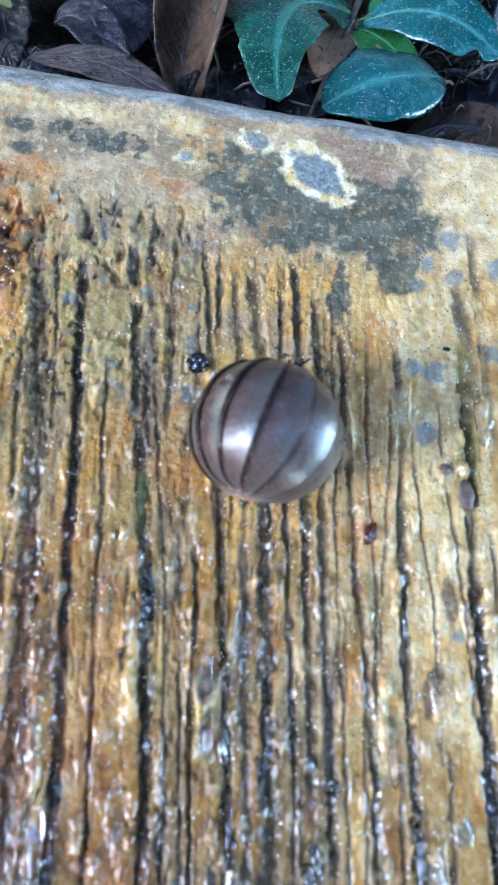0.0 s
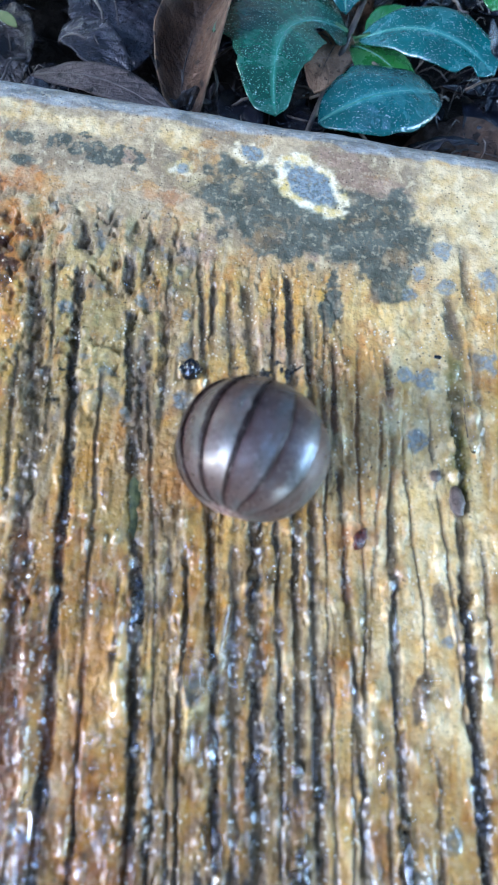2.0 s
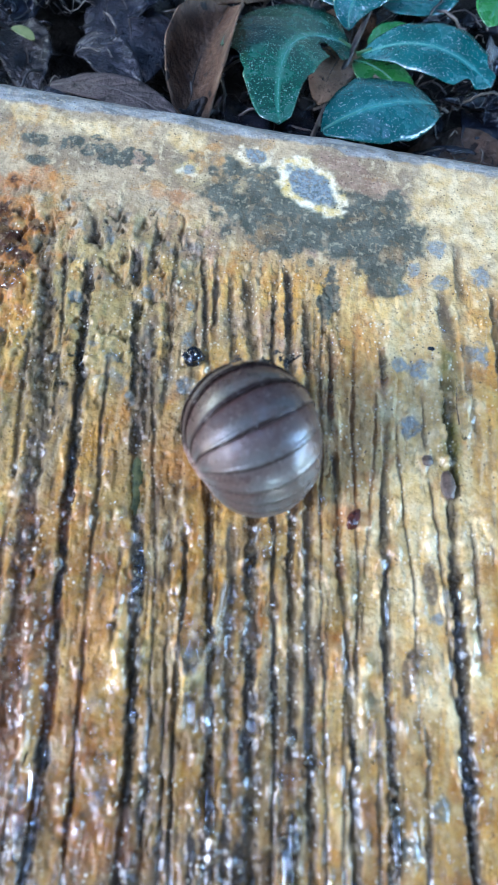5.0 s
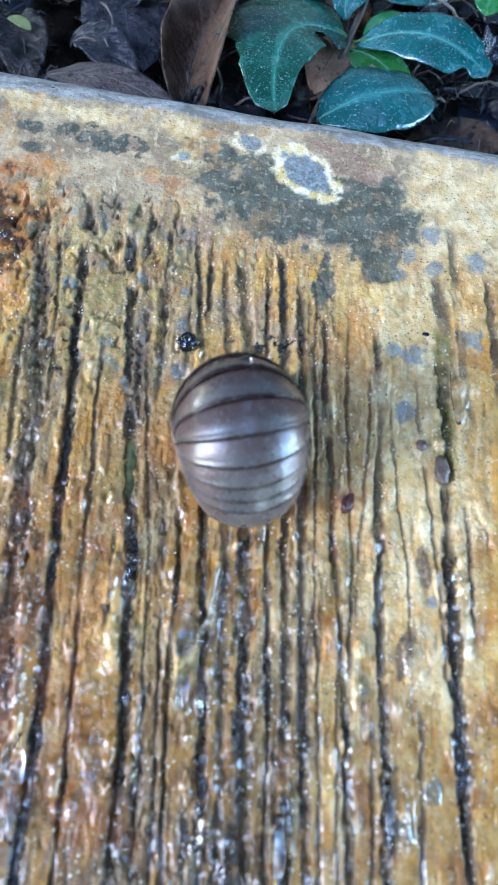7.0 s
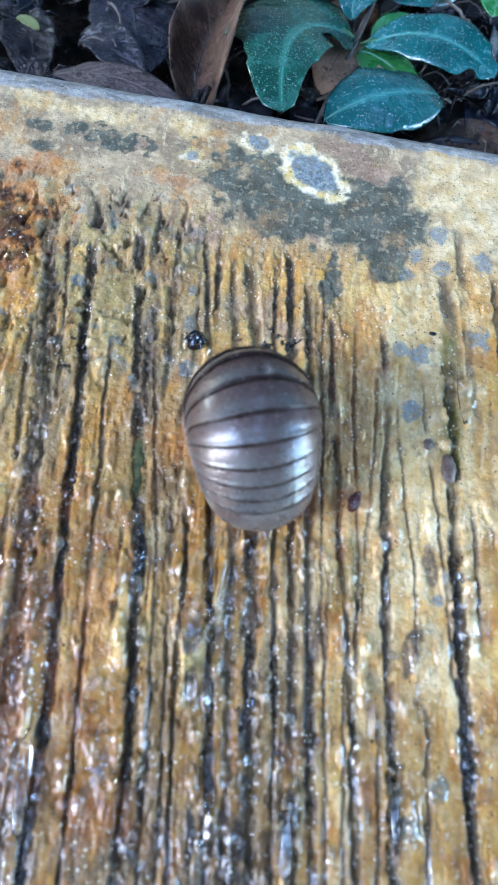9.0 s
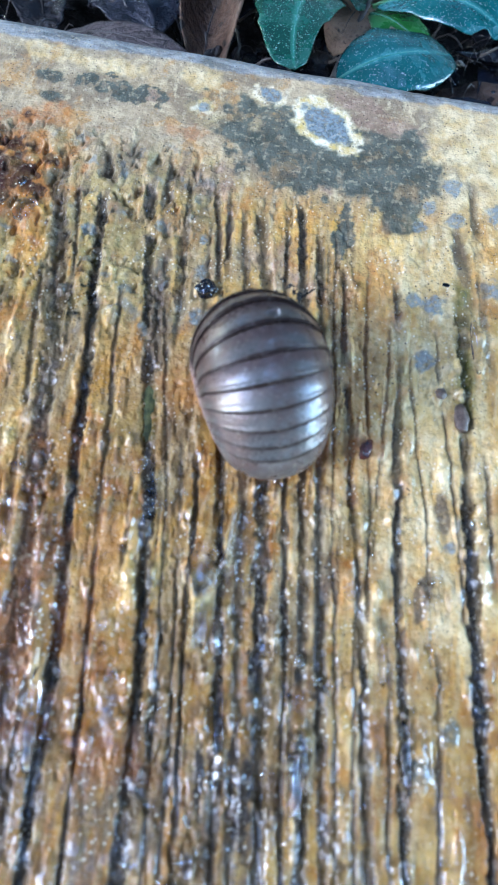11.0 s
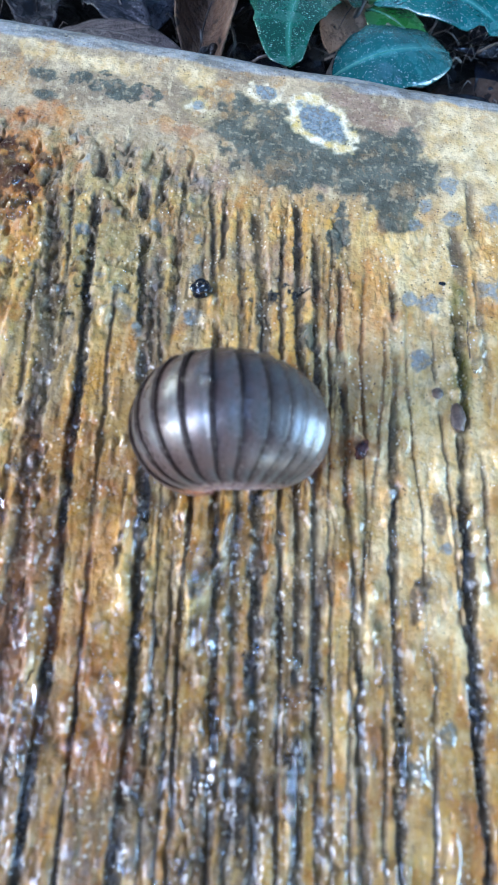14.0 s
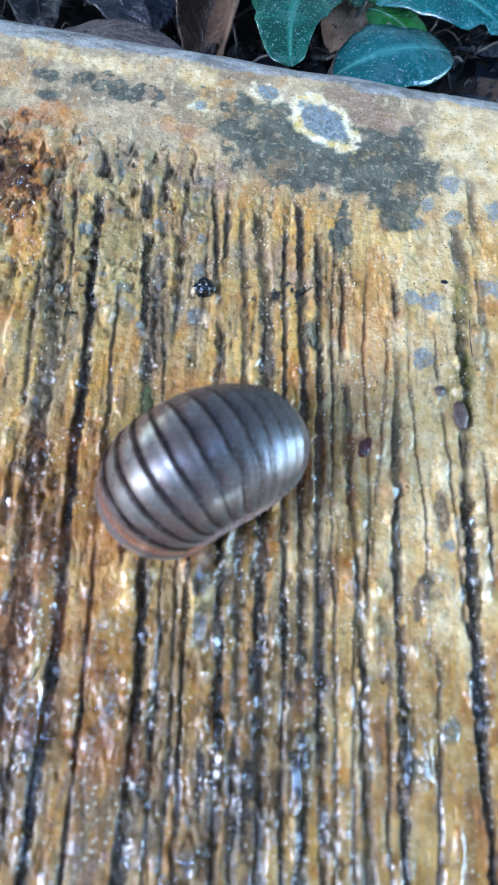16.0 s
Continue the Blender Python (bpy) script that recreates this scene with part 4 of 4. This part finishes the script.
def puddle(x, y, rx, ry, rz, label, seed):
    ob = lump("puddle", x, y, rx, ry, rz, WATER, label, "puddle", seed, 0.25, "puddles", 0.25)
    ob.rotation_euler = (0, 0, radians(9))


for k, (x, y, rx, ry, rz) in enumerate(((3.6, -8, 2.1, 5.0, 1.5), (6.3, -1, 0.8, 6, 0.8), (5.6, -17, 1.0, 5, 0.9), (11.8, -33, 1.0, 7, 1.1), (26, -40, 1.1, 7, 1.1), (-19, -38, 1.2, 8, 1.0), (-8.5, 4, 0.9, 5, 0.8),
                                        (14.5, 13, 1.3, 4, 0.9), (38.5, 7, 0.8, 6, 0.9), (38, -17, 0.8, 6, 0.9), (44, -33, 0.9, 6, 0.9), (51, 48, 0.9, 7, 0.9), (-26, -20, 0.8, 5, 0.8), (-34, -6, 1.2, 5, 0.8))):
    puddle(x, y, rx, ry, rz, "clear water bead lying along a groove", 40 + k)


# ---- the pill millipede ----
# Its plates hinge on a chain. All in mm; x to the tail, y across, z to the back.
PITCH, CURL = 2.6, 29.0                     # hinge spacing, and degrees a joint when rolled up
AXLE = PITCH / 2 / math.tan(radians(CURL / 2))   # from the chain down to the axle of the rolled ball
TALL, WIDE = 13.3, 12.6                      # the ball's radius, and half the body's breadth
TAIL, NECK = 8.6, 8.0                         # reach of the end shields
COUNT = 13                                   # neck shield, eleven plates, tail shield
TAPER = [0.86, 0.90, 0.935, 0.965, 0.985] + [1.0] * (COUNT - 8) + [0.99, 0.985, 0.98]


def plate_points(kind):
    """The outer face of one arched plate as a grid of points, with its bands: the dark fore part, the pale low margin
    and the rear rim, darkened for shade at the seam.
    """
    nq, ns = 45, 29
    pts, edge, side, rim = [], [], [], []
    for a in np.linspace(-1, 1, nq) * radians(90):
        r, y = TALL * max(math.cos(a), 0.0) ** 0.92, WIDE * math.sin(a)
        low = abs(a) / radians(90)
        for j in range(ns):
            s = -1 + 2 * j / (ns - 1)
            s = math.copysign(abs(s) ** 0.85, s)
            if kind == "plate":
                half = max(r * math.sin(radians(17.6)), 1.75 * (1 - 0.45 * float(ease(np.array(low), 0.86, 1.0)) * abs(s)))
                x = s * half - 0.15
                # the rear lip stands a little proud and rolls in; the fore part slips under its neighbour
                swell = -0.40 + 0.62 * float(ease(np.array(s), -1.0, 0.55)) + 0.14 * float(ease(np.array(s), 0.58, 0.80)) - 0.42 * float(ease(np.array(s), 0.86, 1.0))
                z = -AXLE + (r + swell * (0.3 + 0.7 * math.cos(a))) * math.sqrt(max(0.05, 1 - (x / 18.0) ** 2))
                yy = y * (1 + 0.014 * swell)
                e = 1 - 0.35 * float(ease(np.array(s), -0.66, -0.30)) - 0.65 * float(ease(np.array(s), -0.05, 0.62))
                w = float(ease(np.array(s), 0.78, 0.88))
            else:
                w = math.radians(-17 + (s + 1) / 2 * 104)
                grow = TAIL if kind == "tail" else NECK
                if w > 0:
                    x = grow * math.sin(w) * (0.60 + 0.40 * math.cos(a))
                    z = -AXLE + r * math.cos(w) ** 0.70
                    yy = y * (0.45 + 0.55 * math.cos(w) ** 0.55)
                else:
                    x = max(r, 4) * math.sin(w)
                    z = -AXLE + (r - 0.35 * float(ease(np.array(-w), 0.02, 0.29))) * (1 - 0.04 * (w / 0.3) ** 2)
                    yy = y
                e = float(ease(np.array(s), -0.45, 0.25)) if kind == "neck" else float(ease(np.array(s), 0.05, 0.5))
                w = 0.0
            pts.append((x, yy, z))
            edge.append(e)
            side.append(0.85 * float(ease(np.array(low), 0.80, 0.95)))
            rim.append(w)
    pts = np.array(pts)
    if kind == "neck":
        pts[:, 0] *= -1
    return pts, edge, side, rim, nq, ns


def plate_mesh(name, kind, material):
    """One arched plate with its thickness."""
    outer, edge, side, rim, nq, ns = plate_points(kind)
    inner = outer.copy()
    inner[:, 1] *= 0.95
    inner[:, 2] = -AXLE + (inner[:, 2] + AXLE) * 0.95 - 0.05
    n = nq * ns
    faces = grid_faces(nq, ns, flip=True) + [tuple(n + i for i in f) for f in grid_faces(nq, ns)]
    loop = [i * ns for i in range(nq)] + [(nq - 1) * ns + j for j in range(1, ns)] + [i * ns + ns - 1 for i in range(nq - 2, -1, -1)] + [j for j in range(ns - 2, 0, -1)]
    for k, a in enumerate(loop):
        b = loop[(k + 1) % len(loop)]
        faces.append((a, b, n + b, n + a))
    if kind == "neck":
        faces = [f[::-1] for f in faces]
    return mesh_of(name, np.concatenate([outer, inner]) / 1000, faces, material, {"edge": edge * 2, "side": side * 2, "rim": rim * 2})


def chain_pose(opened, spread, tight):
    """The poses of the plates, tail first, in the body's own space: opened is how many joints lie open from the tail on, spread how many joints the change takes, tight the bend of the closed joints, in degrees."""
    bends = [tight + (2.5 - tight) * float(ease(np.array(opened - j), -spread, spread)) for j in range(COUNT - 1)]
    x, z, tilt = 0.0, 0.0, 0.0           # tilt: turn about y, nose down towards the tail
    flat = [(x, z, tilt)]
    for b in bends:
        half = radians(b / 2)
        tilt -= half
        x, z = x - PITCH * math.cos(tilt), z + PITCH * math.sin(tilt)
        tilt -= half
        flat.append((x, z, tilt))
    # outline points of the body in its middle plane
    pts, tip = [], None
    for i, (px, pz, a) in enumerate(flat):
        c, s = math.cos(a), math.sin(a)
        own = [(0, TALL - AXLE), (1.5, TALL - AXLE - 0.2), (-1.5, TALL - AXLE - 0.2), (0, -AXLE)]
        if i == 0:
            own += [(TAIL, -AXLE + 1.5), (TAIL * 0.85, 2.0)]
        if i == COUNT - 1:
            own += [(-NECK, -AXLE + 1.5), (-NECK * 0.85, 2.0)]
        for ox, oz in own:
            p = (px + ox * c + oz * s, pz - ox * s + oz * c)
            pts.append(p)
            if i == 0 and ox == TAIL:
                tip = p
    lean = min(math.atan2(p[1] - tip[1], tip[0] - p[0]) for p in pts if p != tip)
    c, s = math.cos(lean), math.sin(lean)
    spin = lambda px, pz: (px * c - pz * s, px * s + pz * c)
    turned = [spin(*p) for p in pts]
    lo, mid = min(p[1] for p in turned), (min(p[0] for p in turned) + max(p[0] for p in turned)) / 2
    poses = []
    for i, (px, pz, a) in enumerate(flat):
        X, Z = spin(px, pz)
        near = [bends[k] for k in (i - 1, i) if 0 <= k < COUNT - 1]
        rise = radians(13.0) * (1 - sum(near) / len(near) / CURL) if 0 < i < COUNT - 1 else 0.0      # plates of an open joint lift their rear rims
        poses.append(Matrix.Translation(((X - mid) / 1000, 0, (Z - lo) / 1000)) @ Matrix.Rotation(a - lean - rise, 4, "Y"))
    return poses


PILL = tagged(new("pill_millipede"), "grey-brown glossy giant pill millipede unrolling on the wet sleeper", "millipede")
PLATES = [part("tail_shield", plate_mesh("tail_shield", "tail", SHELL_END), PILL, "rounded tail shield with a reddish rim")]
plate = plate_mesh("back_plate", "plate", SHELL)
fore_plate = plate_mesh("back_plate", "plate", SHELL_FORE)
for k in range(COUNT - 2):
    PLATES.append(part("back_plate", fore_plate if k == COUNT - 3 else plate, PILL))
PLATES.append(part("neck_shield", plate_mesh("neck_shield", "neck", SHELL_END), PILL, "neck shield with an orange-red rim"))


def head_mesh():
    bm = bmesh.new()
    bmesh.ops.create_icosphere(bm, subdivisions=3, radius=1)
    for v in bm.verts:
        v.co = Vector((v.co.x * 2.6 - 4.0, v.co.y * 5.0, v.co.z * 2.4 - 3.0)) / 1000
    return from_bmesh("head", bm, FLESH)


for ob, size in zip(PLATES, TAPER):
    ob.scale = (1, size, size)

part("head", head_mesh(), PLATES[-1], "pale brown head")
for way in (-1, 1):
    part("antenna", tube("antenna", [(-5, way * 3, -3.4), (-7, way * 4, -4.6), (-8.2, way * 4.6, -6.0)], [0.45, 0.4, 0.3], FLESH), PLATES[-1])


def droplet_mesh():
    bm = bmesh.new()
    bmesh.ops.create_icosphere(bm, subdivisions=3, radius=1)
    for v in bm.verts:
        v.co = Vector((v.co.x * 1.15 + 2.6, v.co.y * 1.15 + 2.0, v.co.z * 0.8 + TALL - AXLE + 0.35)) / 1000
    return from_bmesh("droplet", bm, WATER)


part("droplet", droplet_mesh(), PLATES[7], "clear water droplet on the back")


# seconds; place x, y in mm; heading of the tail in degrees; joints open; joints in change; bend of the closed joints
CRAWL = [
    (0.0, 8.3, 33.2, -14, -2.0, 2, 29),
    (0.5, 7.3, 30.3, -14, -1.7, 2, 29),
    (1.5, 7.5, 30.5, -14, -1.2, 2, 29),
    (2.0, 7.9, 30.7, -14, -0.6, 2, 29),
    (2.5, 7.4, 30.7, -19, 0.2, 2, 29),
    (3.0, 7.9, 28.6, -26, 0.8, 2, 29),
    (3.5, 8.2, 28.4, -31, 1.0, 2, 29),
    (4.0, 9.3, 30.7, -42, 1.7, 2, 29),
    (6.5, 8.5, 26.3, -69, 2.8, 2.2, 29),
    (7.0, 8.6, 25.5, -70, 3.2, 2.3, 29),
    (7.5, 9.1, 25.5, -71, 3.4, 2.4, 29),
    (8.0, 9.1, 26.6, -71, 3.9, 2.5, 29),
    (8.5, 9.3, 25.9, -71, 4.1, 2.6, 29),
    (11.0, 9.0, 25.1, -65, 4.0, 4.5, 26),
    (11.5, 8.4, 24.3, -56, 3.7, 4.7, 25),
    (12.0, 7.7, 22.4, -43, 3.3, 5, 24),
    (12.5, 7.2, 21.8, -29, 3.3, 5.2, 23),
    (13.0, 6.9, 20.3, -12, 3.3, 5.5, 22),
    (13.5, 6.4, 18.6, 3, 3.6, 5.5, 21),
    (14.0, 5.6, 17.2, 12, 3.6, 5.5, 20),
    (14.5, 5.1, 15.8, 20, 3.5, 5.5, 19),
    (15.0, 4.6, 13.7, 27, 3.4, 5.5, 17),
    (15.5, 2.4, 11.1, 34, 3.3, 5.5, 15.5),
    (16.0, 1.3, 8.1, 40, 3.4, 5.5, 14),
]


def motions():
    keys = np.array(CRAWL, float)
    times = [k / 2 for k in range(33)]
    body, parts = [], [[] for _ in PLATES]
    for t in times:
        x, y, heading, opened, spread, tight = (float(np.interp(t, keys[:, 0], keys[:, c])) for c in range(1, 7))
        body.append((t, pose(x / 1000, y / 1000, -0.0008, 0, 0, heading)))
        for rows, m in zip(parts, chain_pose(opened, spread, tight)):
            rows.append((t, m))
    walk(PILL, body)
    for ob, rows in zip(PLATES, parts):
        walk(ob, rows)


motions()
